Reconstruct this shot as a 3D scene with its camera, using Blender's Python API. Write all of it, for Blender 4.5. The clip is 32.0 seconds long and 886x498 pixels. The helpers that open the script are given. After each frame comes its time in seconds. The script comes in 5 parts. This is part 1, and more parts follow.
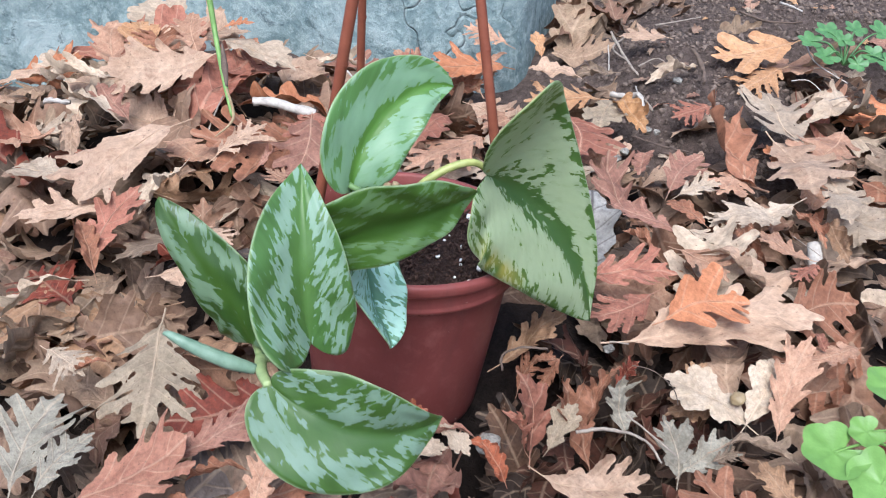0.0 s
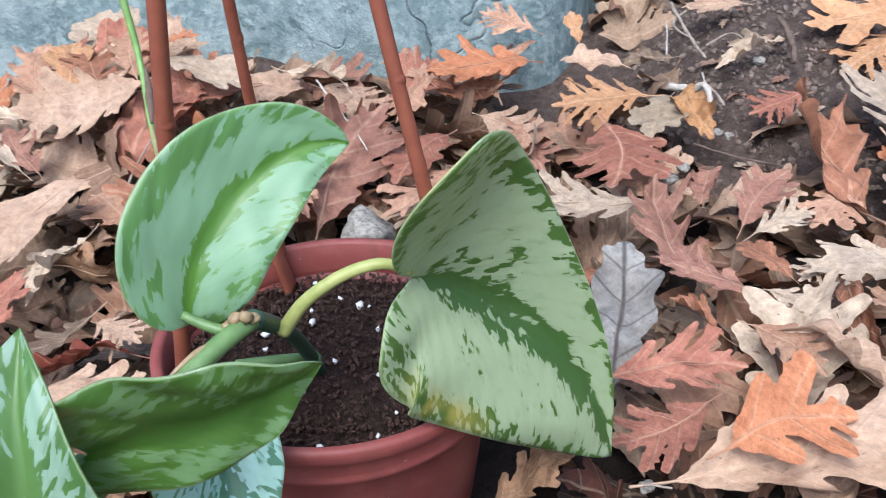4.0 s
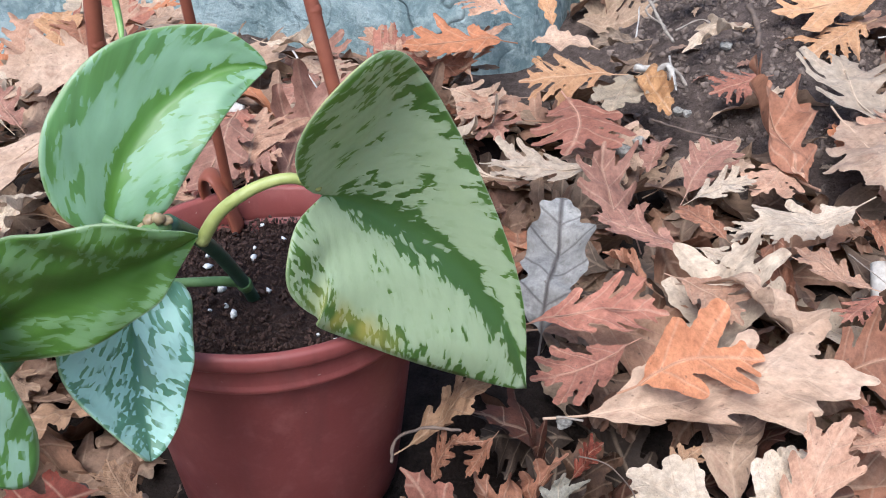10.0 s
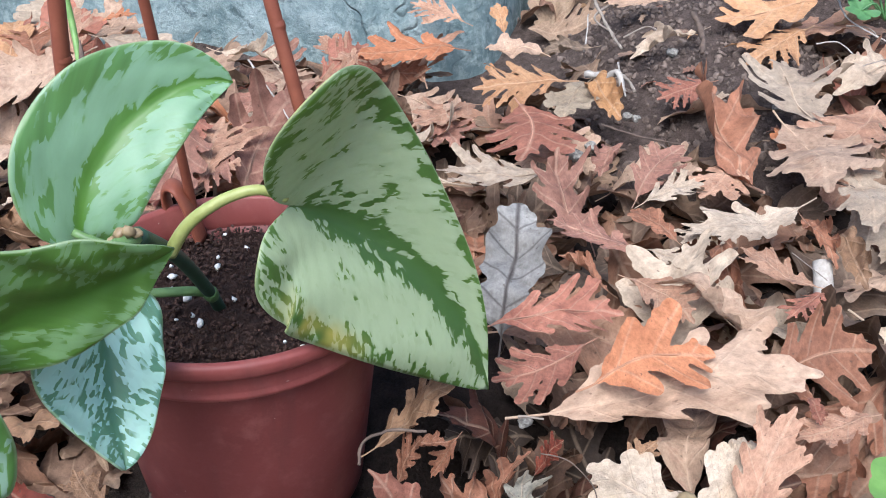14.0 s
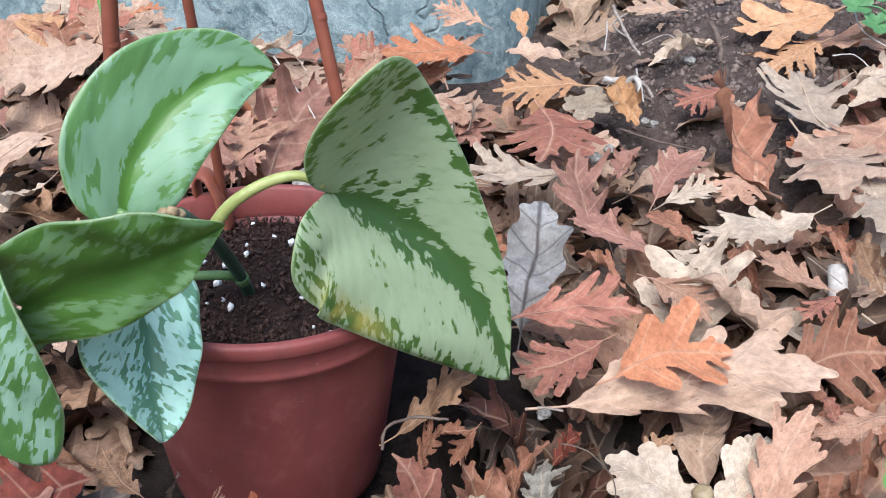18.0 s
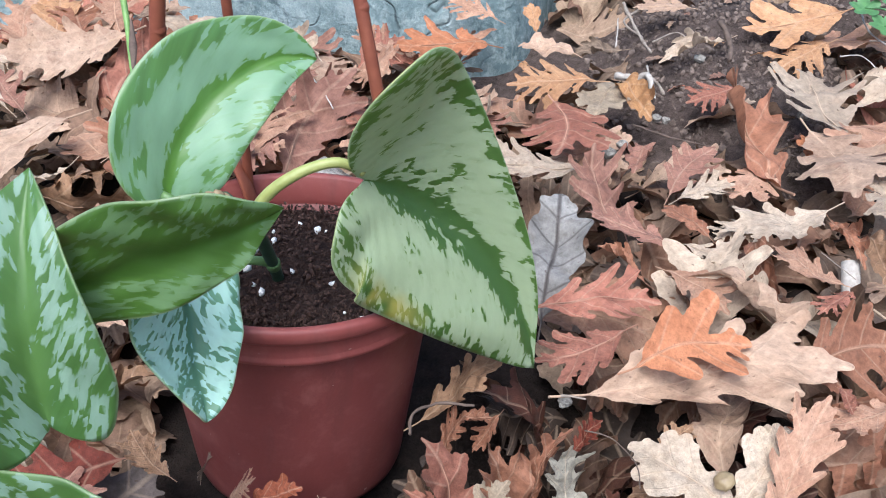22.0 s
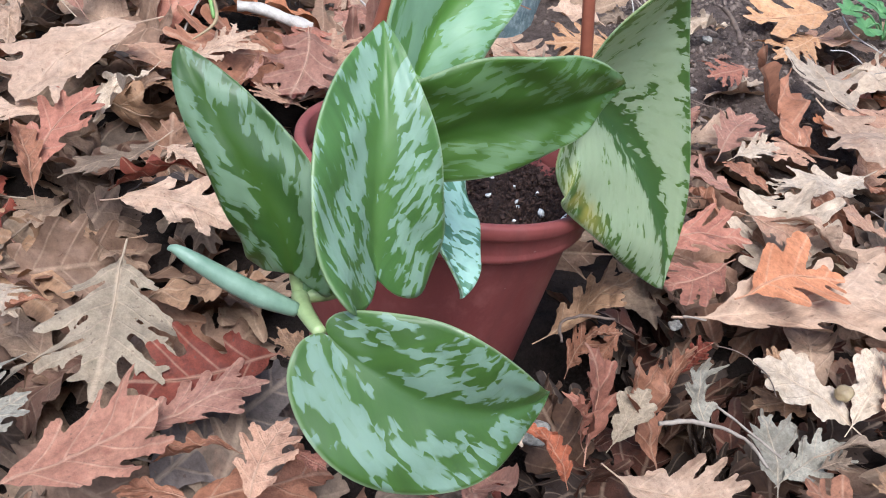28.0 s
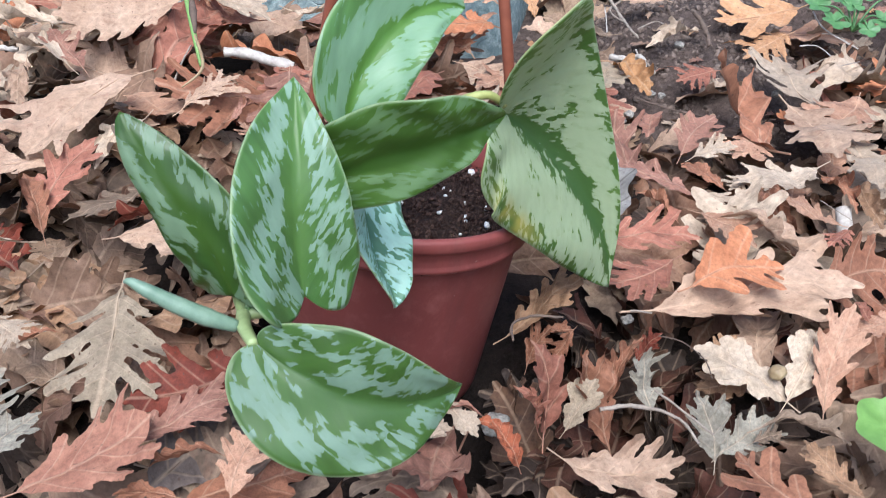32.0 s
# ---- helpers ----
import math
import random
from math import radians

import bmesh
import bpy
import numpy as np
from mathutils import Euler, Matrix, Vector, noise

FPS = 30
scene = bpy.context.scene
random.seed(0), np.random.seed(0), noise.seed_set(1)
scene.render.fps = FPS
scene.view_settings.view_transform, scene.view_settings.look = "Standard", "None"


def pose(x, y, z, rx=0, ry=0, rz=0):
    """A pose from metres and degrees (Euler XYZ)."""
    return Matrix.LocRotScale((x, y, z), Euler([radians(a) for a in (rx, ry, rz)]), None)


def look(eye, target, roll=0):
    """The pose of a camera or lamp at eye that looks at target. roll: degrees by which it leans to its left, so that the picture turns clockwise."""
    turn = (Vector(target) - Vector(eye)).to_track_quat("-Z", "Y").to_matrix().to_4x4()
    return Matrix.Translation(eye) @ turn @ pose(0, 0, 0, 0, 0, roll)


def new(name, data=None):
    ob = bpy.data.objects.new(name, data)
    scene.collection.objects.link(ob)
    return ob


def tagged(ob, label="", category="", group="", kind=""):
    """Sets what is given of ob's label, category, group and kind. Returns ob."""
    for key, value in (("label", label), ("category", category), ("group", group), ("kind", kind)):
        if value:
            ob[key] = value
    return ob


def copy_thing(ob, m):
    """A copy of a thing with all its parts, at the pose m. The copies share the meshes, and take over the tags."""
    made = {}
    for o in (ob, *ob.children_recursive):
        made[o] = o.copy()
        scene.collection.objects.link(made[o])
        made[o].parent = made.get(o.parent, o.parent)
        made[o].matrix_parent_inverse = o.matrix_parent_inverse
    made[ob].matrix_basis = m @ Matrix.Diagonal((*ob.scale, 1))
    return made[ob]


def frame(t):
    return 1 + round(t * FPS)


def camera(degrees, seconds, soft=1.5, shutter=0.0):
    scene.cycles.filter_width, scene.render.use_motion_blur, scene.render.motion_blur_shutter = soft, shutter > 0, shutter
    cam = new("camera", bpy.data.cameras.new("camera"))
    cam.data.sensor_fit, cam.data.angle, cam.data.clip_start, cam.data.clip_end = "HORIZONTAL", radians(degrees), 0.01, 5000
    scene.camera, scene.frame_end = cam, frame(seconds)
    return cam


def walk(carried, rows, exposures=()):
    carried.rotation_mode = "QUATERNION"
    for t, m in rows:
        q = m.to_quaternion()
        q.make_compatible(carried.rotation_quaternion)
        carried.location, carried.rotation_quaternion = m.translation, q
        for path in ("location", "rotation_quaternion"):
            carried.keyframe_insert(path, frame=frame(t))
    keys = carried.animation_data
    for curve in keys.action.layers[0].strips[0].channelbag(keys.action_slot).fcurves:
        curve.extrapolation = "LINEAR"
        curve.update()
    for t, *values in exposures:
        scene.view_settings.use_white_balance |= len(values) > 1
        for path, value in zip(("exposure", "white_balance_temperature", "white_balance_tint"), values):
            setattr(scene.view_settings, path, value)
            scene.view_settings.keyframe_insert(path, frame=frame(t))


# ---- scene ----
cam = camera(51.6, 32.0, soft=1.0, shutter=0.5)
PATH = [
    (0, (-0.003, 0.025, 0.456), (0.004, 1.705, -0.629), 0.3),
    (0.5, (-0.01, 0.057, 0.452), (-0.014, 1.739, -0.63), -0.3),
    (1, (-0.016, 0.135, 0.418), (-0.028, 1.806, -0.68), 0.0),
    (1.5, (-0.015, 0.217, 0.387), (-0.001, 1.872, -0.736), -0.0),
    (2, (-0.009, 0.258, 0.371), (0.056, 1.874, -0.806), -0.4),
    (2.5, (0.005, 0.271, 0.369), (0.125, 1.868, -0.829), 0.8),
    (4.5, (0.102, 0.253, 0.398), (-0.218, 1.886, -0.711), -8.7),
    (5, (0.094, 0.246, 0.391), (-0.183, 1.861, -0.756), -6.7),
    (5.5, (0.067, 0.209, 0.388), (-0.174, 1.821, -0.771), -5.3),
    (6, (0.016, 0.184, 0.368), (-0.157, 1.781, -0.823), -4.2),
    (6.5, (-0.035, 0.15, 0.358), (-0.166, 1.749, -0.837), -2.1),
    (7, (-0.034, 0.15, 0.358), (-0.106, 1.747, -0.844), 0.2),
    (7.5, (0.021, 0.154, 0.373), (-0.036, 1.744, -0.84), -0.1),
    (8, (0.103, 0.177, 0.385), (0.015, 1.813, -0.763), -3.1),
    (8.5, (0.147, 0.205, 0.38), (-0.073, 1.859, -0.723), -5.7),
    (9, (0.154, 0.215, 0.378), (-0.146, 1.868, -0.708), -8.2),
    (9.5, (0.148, 0.213, 0.37), (-0.162, 1.87, -0.707), -7.8),
    (10, (0.145, 0.215, 0.368), (-0.147, 1.863, -0.727), -6.7),
    (10.5, (0.146, 0.215, 0.372), (-0.12, 1.865, -0.726), -7.0),
    (11, (0.143, 0.21, 0.376), (-0.106, 1.864, -0.721), -6.9),
    (11.5, (0.143, 0.21, 0.376), (-0.087, 1.869, -0.717), -6.5),
    (12, (0.144, 0.212, 0.376), (-0.065, 1.873, -0.718), -6.4),
    (12.5, (0.143, 0.211, 0.375), (-0.052, 1.871, -0.724), -6.2),
    (13, (0.143, 0.206, 0.378), (-0.046, 1.868, -0.719), -6.1),
    (13.5, (0.141, 0.204, 0.378), (-0.048, 1.864, -0.72), -5.9),
    (14, (0.141, 0.204, 0.378), (-0.046, 1.864, -0.722), -5.7),
    (14.5, (0.137, 0.198, 0.378), (-0.046, 1.859, -0.72), -5.3),
    (16.5, (0.133, 0.192, 0.38), (-0.047, 1.863, -0.704), -4.5),
    (17, (0.129, 0.189, 0.379), (-0.053, 1.86, -0.706), -4.3),
    (17.5, (0.131, 0.188, 0.382), (-0.054, 1.86, -0.7), -4.2),
    (18, (0.128, 0.188, 0.378), (-0.063, 1.857, -0.707), -4.2),
    (18.5, (0.126, 0.186, 0.377), (-0.067, 1.855, -0.707), -4.0),
    (19, (0.125, 0.182, 0.38), (-0.073, 1.852, -0.703), -3.9),
    (19.5, (0.123, 0.182, 0.377), (-0.077, 1.853, -0.705), -3.4),
    (20, (0.125, 0.185, 0.375), (-0.07, 1.857, -0.706), -3.6),
    (20.5, (0.124, 0.183, 0.374), (-0.078, 1.856, -0.704), -3.5),
    (21, (0.124, 0.188, 0.369), (-0.071, 1.858, -0.713), -3.6),
    (21.5, (0.12, 0.188, 0.37), (-0.063, 1.855, -0.721), -3.5),
    (22, (0.104, 0.177, 0.381), (-0.056, 1.843, -0.715), -2.7),
    (22.5, (0.095, 0.177, 0.377), (-0.024, 1.837, -0.732), -2.3),
    (23, (0.078, 0.169, 0.382), (0.019, 1.824, -0.739), -1.6),
    (23.5, (0.055, 0.14, 0.391), (-0.003, 1.788, -0.74), -0.5),
    (24, (0.035, 0.118, 0.402), (-0.025, 1.764, -0.732), 0.2),
    (24.5, (0.009, 0.103, 0.398), (-0.03, 1.748, -0.74), 0.5),
    (25, (-0.013, 0.095, 0.392), (-0.02, 1.74, -0.745), 1.2),
    (25.5, (-0.036, 0.121, 0.39), (0.001, 1.767, -0.746), 2.1),
    (27.5, (-0.089, 0.132, 0.345), (0.093, 1.803, -0.739), 7.4),
    (28, (-0.085, 0.13, 0.345), (0.114, 1.793, -0.747), 7.9),
    (28.5, (-0.082, 0.125, 0.353), (0.117, 1.789, -0.738), 8.0),
    (29, (-0.072, 0.118, 0.365), (0.11, 1.786, -0.722), 6.7),
    (29.5, (-0.043, 0.103, 0.378), (0.11, 1.775, -0.709), 4.9),
    (30, (-0.038, 0.092, 0.385), (0.077, 1.775, -0.691), 3.7),
    (30.5, (-0.032, 0.092, 0.39), (0.063, 1.776, -0.684), 3.0),
    (31, (-0.033, 0.085, 0.39), (0.062, 1.767, -0.689), 2.6),
    (31.5, (-0.03, 0.084, 0.392), (0.073, 1.767, -0.684), 2.6),
    (32, (-0.03, 0.079, 0.384), (0.061, 1.759, -0.698), 2.1),
]
EXPOSURE, KELVIN, TINT = 1.05, 5540, 8
walk(cam, [(t, look(eye, target, roll)) for t, eye, target, roll in PATH], [(0.0, EXPOSURE, KELVIN, TINT), (32.0, EXPOSURE, KELVIN, TINT)])
SKY, SUN = 0.115, 1.9
POT_X, POT_Y, POT_Z, POT_LX, POT_LY = -0.028, 0.627, 0.091, 0.084, 0.066
ROCK_X, ROCK_Y = 0.17, 1.15
TOP_LEAVES, DEEP_LEAVES = 166, 1900
CLIP = (-0.080, 0.696, 0.092)

# ---- light: a soft overcast garden afternoon ----
world = bpy.data.worlds.new("overcast_sky")
scene.world = world
world.use_nodes = True
wn = world.node_tree
sky = wn.nodes.new("ShaderNodeTexSky")
sky.sky_type, sky.sun_disc = "NISHITA", False
sky.sun_elevation, sky.sun_rotation = radians(60.1), radians(187.1)
sky.air_density, sky.dust_density, sky.ozone_density = 1.0, 4.0, 1.0
wn.links.new(sky.outputs[0], wn.nodes["Background"].inputs[0])
wn.nodes["Background"].inputs[1].default_value = SKY
sun = new("sun", bpy.data.lights.new("sun", "SUN"))
sun.data.energy, sun.data.angle, sun.data.color = SUN, radians(30), (1.0, 0.955, 0.905)
sun.matrix_world = look((-0.2, -1.0, 2.8), (0.0, 0.6, 0.0))


# ---- node helpers ----
def material(name, rough=0.7, spec=0.4):
    m = bpy.data.materials.new(name)
    m.use_nodes = True
    nt = m.node_tree
    bsdf = nt.nodes["Principled BSDF"]
    bsdf.inputs["Roughness"].default_value = rough
    bsdf.inputs["Specular IOR Level"].default_value = spec
    return m, nt, bsdf


def noise_tex(nt, vec, scale, detail=4.0, rough=0.55, distortion=0.0):
    n = nt.nodes.new("ShaderNodeTexNoise")
    n.inputs["Scale"].default_value, n.inputs["Detail"].default_value = scale, detail
    n.inputs["Roughness"].default_value, n.inputs["Distortion"].default_value = rough, distortion
    if vec is not None:
        nt.links.new(vec, n.inputs["Vector"])
    return n.outputs["Fac"]


def ramp(nt, fac, stops, mode="LINEAR"):
    r = nt.nodes.new("ShaderNodeValToRGB")
    r.color_ramp.interpolation = mode
    els = r.color_ramp.elements
    while len(els) < len(stops):
        els.new(0.5)
    for e, (p, c) in zip(els, stops):
        e.position, e.color = p, (*c, 1) if len(c) == 3 else c
    nt.links.new(fac, r.inputs[0])
    return r.outputs[0]


def grey(v):
    return (v, v, v)


def mix(nt, fac, a, b, blend="MIX"):
    n = nt.nodes.new("ShaderNodeMix")
    n.data_type, n.blend_type = "RGBA", blend
    for sock, v in ((n.inputs[0], fac), (n.inputs[6], a), (n.inputs[7], b)):
        if hasattr(v, "is_output"):
            nt.links.new(v, sock)
        elif isinstance(v, (int, float)):
            sock.default_value = v
        else:
            sock.default_value = (*v, 1)
    return n.outputs[2]


def calc(nt, op, a, b=0.0, c=0.0):
    n = nt.nodes.new("ShaderNodeMath")
    n.operation = op
    for sock, v in zip(n.inputs, (a, b, c)):
        if hasattr(v, "is_output"):
            nt.links.new(v, sock)
        else:
            sock.default_value = v
    return n.outputs[0]


def bump(nt, bsdf, height, strength=0.4, distance=0.002):
    b = nt.nodes.new("ShaderNodeBump")
    b.inputs["Strength"].default_value, b.inputs["Distance"].default_value = strength, distance
    nt.links.new(height, b.inputs["Height"])
    nt.links.new(b.outputs[0], bsdf.inputs["Normal"])


def let_light_through(nt, bsdf, colour, share):
    """A thin blade: a share of the light passes through and comes out on the far side in this colour."""
    back = nt.nodes.new("ShaderNodeBsdfTranslucent")
    if hasattr(colour, "is_output"):
        nt.links.new(colour, back.inputs["Color"])
    else:
        back.inputs["Color"].default_value = (*colour, 1)
    both = nt.nodes.new("ShaderNodeMixShader")
    both.inputs[0].default_value = share
    nt.links.new(bsdf.outputs[0], both.inputs[1])
    nt.links.new(back.outputs[0], both.inputs[2])
    nt.links.new(both.outputs[0], nt.nodes["Material Output"].inputs["Surface"])


def coords(nt, kind="Object"):
    return nt.nodes.new("ShaderNodeTexCoord").outputs[kind]


def uv_xy(nt, layer):
    n = nt.nodes.new("ShaderNodeUVMap")
    n.uv_map = layer
    s = nt.nodes.new("ShaderNodeSeparateXYZ")
    nt.links.new(n.outputs[0], s.inputs[0])
    return s.outputs[0], s.outputs[1]


def vector(nt, x, y, z=0.0):
    n = nt.nodes.new("ShaderNodeCombineXYZ")
    for sock, v in zip(n.inputs, (x, y, z)):
        if hasattr(v, "is_output"):
            nt.links.new(v, sock)
        else:
            sock.default_value = v
    return n.outputs[0]


# ---- materials ----
def silver_leaf_material(name, dark, light, silver, band, slope=1.2, gloss=0.40, amp=1.6, ragged=0.40, yellow=0.0, mid=(0.10, 0.19, 0.025)):
    """Green leaf with silver patches whose ragged ends follow the side veins, a plain green band at the midrib and a pale margin.
    band: how readily a place turns silver, from the midrib (0) to the margin (1)."""
    m, nt, bsdf = material(name, gloss, 0.5)
    ua, ub = uv_xy(nt, "metric")
    su, sv = uv_xy(nt, "shape")
    r = calc(nt, "ABSOLUTE", ub)
    v = calc(nt, "ABSOLUTE", sv)
    s = calc(nt, "SUBTRACT", ua, calc(nt, "MULTIPLY", r, slope))
    side = calc(nt, "MULTIPLY", calc(nt, "SIGN", ub), 3.7)
    stretch = math.sqrt(1 + slope * slope) / 1.4
    wob = calc(nt, "MULTIPLY", noise_tex(nt, vector(nt, ua, ub, 1.3), 260, 2), 0.0016)
    streak = vector(nt, calc(nt, "MULTIPLY", calc(nt, "ADD", s, wob), 98), calc(nt, "MULTIPLY", r, 105 * stretch), side)
    big = noise_tex(nt, streak, 0.95, 1.5, 0.5)
    cells = nt.nodes.new("ShaderNodeTexVoronoi")
    cells.inputs["Scale"].default_value = 1.0
    nt.links.new(vector(nt, calc(nt, "MULTIPLY", calc(nt, "ADD", s, wob), 330), calc(nt, "MULTIPLY", r, 290 * stretch), side), cells.inputs["Vector"])
    cell = nt.nodes.new("ShaderNodeSeparateColor")
    nt.links.new(cells.outputs["Color"], cell.inputs[0])
    f = ramp(nt, v, [(p, grey(q)) for p, q in band])
    f = calc(nt, "ADD", f, calc(nt, "MULTIPLY", calc(nt, "SUBTRACT", big, 0.5), amp))
    f = calc(nt, "ADD", f, calc(nt, "MULTIPLY", calc(nt, "SUBTRACT", cell.outputs[0], 0.5), ragged))
    mask = ramp(nt, f, [(0.0, grey(0)), (0.465, grey(0)), (0.535, grey(0.85)), (0.75, grey(1))])
    tone = noise_tex(nt, vector(nt, ua, ub, 0.3), 38, 3)
    green = mix(nt, tone, dark, light)
    rays = noise_tex(nt, vector(nt, calc(nt, "MULTIPLY", s, 210), calc(nt, "MULTIPLY", r, 22), side), 1.0, 3, 0.6)
    green = mix(nt, 1.0, green, ramp(nt, rays, [(0.3, grey(0.80)), (0.7, grey(1.18))]), "MULTIPLY")
    centre = ramp(nt, v, [(0.0, grey(1.0)), (0.10, grey(0.8)), (0.34, grey(0))])
    green = mix(nt, calc(nt, "MULTIPLY", centre, 0.85), green, mid)
    pale = mix(nt, noise_tex(nt, streak, 2.0, 2), silver, tuple(c * 0.82 for c in silver))
    col = mix(nt, mask, green, pale)
    if yellow:
        spot = noise_tex(nt, vector(nt, ua, ub, 5.0), 30, 2)
        low = ramp(nt, sv, [(0.70, grey(0)), (0.86, grey(1))])
        near = ramp(nt, su, [(0.33, grey(0)), (0.45, grey(1)), (0.62, grey(1)), (0.75, grey(0))])
        y = calc(nt, "MULTIPLY", ramp(nt, spot, [(0.45, grey(0)), (0.65, grey(1))]), calc(nt, "MULTIPLY", low, near))
        col = mix(nt, calc(nt, "MULTIPLY", y, yellow), col, (0.42, 0.33, 0.07))
    rim = ramp(nt, v, [(0.968, grey(0)), (0.992, grey(1))])
    col = mix(nt, calc(nt, "MULTIPLY", rim, 0.6), col, (0.34, 0.42, 0.24))
    nt.links.new(col, bsdf.inputs["Base Color"])
    nt.links.new(calc(nt, "ADD", calc(nt, "MULTIPLY", mask, 0.10), gloss), bsdf.inputs["Roughness"])
    bsdf.inputs["Subsurface Weight"].default_value = 0.0
    veins = nt.nodes.new("ShaderNodeTexWave")
    veins.inputs["Scale"].default_value, veins.inputs["Distortion"].default_value = 24.0, 0.6
    nt.links.new(vector(nt, s, 0.0), veins.inputs["Vector"])
    relief = calc(nt, "ADD", calc(nt, "MULTIPLY", veins.outputs["Fac"], 0.30), calc(nt, "MULTIPLY", noise_tex(nt, vector(nt, ua, ub), 420, 2), 0.25))
    bump(nt, bsdf, relief, 0.35, 0.0012)
    let_light_through(nt, bsdf, mix(nt, mask, (0.50, 0.72, 0.10), (0.66, 0.84, 0.34)), 0.24)
    return m


def stem_material(name, a, b):
    m, nt, bsdf = material(name, 0.45, 0.45)
    n = noise_tex(nt, coords(nt), 140, 3)
    nt.links.new(ramp(nt, n, [(0.3, a), (0.7, b)]), bsdf.inputs["Base Color"])
    bump(nt, bsdf, noise_tex(nt, coords(nt), 600, 2), 0.2, 0.001)
    return m


def dry_leaf_material(name, a, b, c, hues=None, rib_tone=(0.66, 0.48, 0.33), rib_mix=0.26):
    """Dead oak leaf: two tones, pale ribs, specks and brown edge; a slightly satin surface."""
    m, nt, bsdf = material(name, 0.66, 0.22)
    su, sv = uv_xy(nt, "shape")
    v = calc(nt, "ABSOLUTE", sv)
    if hues:
        rnd = nt.nodes.new("ShaderNodeNewGeometry").outputs["Random Per Island"]
    else:
        rnd = nt.nodes.new("ShaderNodeObjectInfo").outputs["Random"]
    off = calc(nt, "MULTIPLY", rnd, 37.0)
    p = vector(nt, su, calc(nt, "MULTIPLY", sv, 0.36), off)
    tone = noise_tex(nt, p, 3.2, 4, 0.6)
    col = mix(nt, ramp(nt, tone, [(0.34, grey(0)), (0.66, grey(1))]), a, b)
    if hues:
        hue = ramp(nt, rnd, [(k / len(hues), c3) for k, c3 in enumerate(hues)], "CONSTANT")
        col = mix(nt, 0.8, col, hue)
    bright = ramp(nt, calc(nt, "FRACT", calc(nt, "MULTIPLY", rnd, 7.3)), [(0.0, grey(0.78)), (1.0, grey(1.12))])
    col = mix(nt, 1.0, col, bright, "MULTIPLY")
    stain = noise_tex(nt, p, 9.0, 3, 0.6)
    col = mix(nt, calc(nt, "MULTIPLY", ramp(nt, stain, [(0.54, grey(0)), (0.68, grey(1))]), 0.6), col, c)
    speck = noise_tex(nt, p, 34.0, 1)
    col = mix(nt, calc(nt, "MULTIPLY", ramp(nt, speck, [(0.70, grey(0)), (0.76, grey(1))]), 0.6), col, (0.09, 0.055, 0.04))
    # side ribs that run forward from the midrib into the lobes
    at, _ = uv_xy(nt, "rib")
    saw = calc(nt, "ABSOLUTE", calc(nt, "SUBTRACT", calc(nt, "FRACT", calc(nt, "ADD", at, 0.5)), 0.5))
    rib = ramp(nt, saw, [(0.0, grey(0.8)), (0.03, grey(0.5)), (0.07, grey(0))])
    midrib = ramp(nt, v, [(0.0, grey(1)), (0.025, grey(0.7)), (0.05, grey(0))])
    ribs = calc(nt, "MAXIMUM", rib, midrib)
    col = mix(nt, calc(nt, "MULTIPLY", ribs, rib_mix), col, rib_tone)
    # the blade dries darker and redder from the margin of each lobe inwards
    worn = noise_tex(nt, p, 2.1, 2, 0.5)
    col = mix(nt, calc(nt, "MULTIPLY", ramp(nt, worn, [(0.50, grey(0)), (0.68, grey(1))]), 0.45), col, tuple(0.5 * (x + y) * 0.82 for x, y in zip(a, c)))
    grain = noise_tex(nt, p, 22.0, 5, 0.75)
    col = mix(nt, 1.0, col, ramp(nt, grain, [(0.3, grey(0.66)), (0.7, grey(1.22))]), "MULTIPLY")
    nt.links.new(col, bsdf.inputs["Base Color"])
    net = noise_tex(nt, p, 60.0, 2)
    h = calc(nt, "ADD", calc(nt, "MULTIPLY", ribs, 0.14), calc(nt, "ADD", calc(nt, "MULTIPLY", net, 0.20), calc(nt, "MULTIPLY", noise_tex(nt, p, 7.0, 1), 0.7)))
    bump(nt, bsdf, h, 0.85, 0.0030)
    let_light_through(nt, bsdf, mix(nt, 1.0, col, (1.0, 0.82, 0.62), "MULTIPLY"), 0.11)
    return m


MAT = {}
MAT["leaf_light"] = silver_leaf_material("light_streaked_leaf", (0.090, 0.205, 0.060), (0.130, 0.255, 0.075), (0.25, 0.41, 0.25), [(0.0, 0.1), (0.10, 0.25), (0.24, 0.76), (0.55, 0.80), (0.80, 0.52), (1.0, 0.40)], mid=(0.085, 0.195, 0.020))
MAT["leaf_green"] = silver_leaf_material("silver_blotched_leaf", (0.044, 0.100, 0.019), (0.066, 0.134, 0.028), (0.205, 0.305, 0.225), [(0.0, 0.0), (0.12, 0.18), (0.25, 0.52), (0.62, 0.55), (0.85, 0.47), (1.0, 0.24)], slope=0.8, amp=1.9, mid=(0.056, 0.118, 0.030))
MAT["leaf_tall"] = silver_leaf_material("silver_centred_leaf", (0.062, 0.145, 0.036), (0.092, 0.185, 0.048), (0.265, 0.39, 0.285), [(0.0, 0.1), (0.16, 0.22), (0.28, 0.56), (0.58, 0.54), (0.82, 0.44), (1.0, 0.34)], slope=1.35, gloss=0.42, ragged=0.42, mid=(0.095, 0.19, 0.042))
MAT["leaf_dark"] = silver_leaf_material("dark_green_leaf", (0.048, 0.108, 0.018), (0.070, 0.142, 0.026), (0.135, 0.23, 0.095), [(0.0, 0.0), (0.25, 0.28), (0.5, 0.46), (0.8, 0.52), (1.0, 0.36)], slope=1.4, mid=(0.034, 0.080, 0.012))
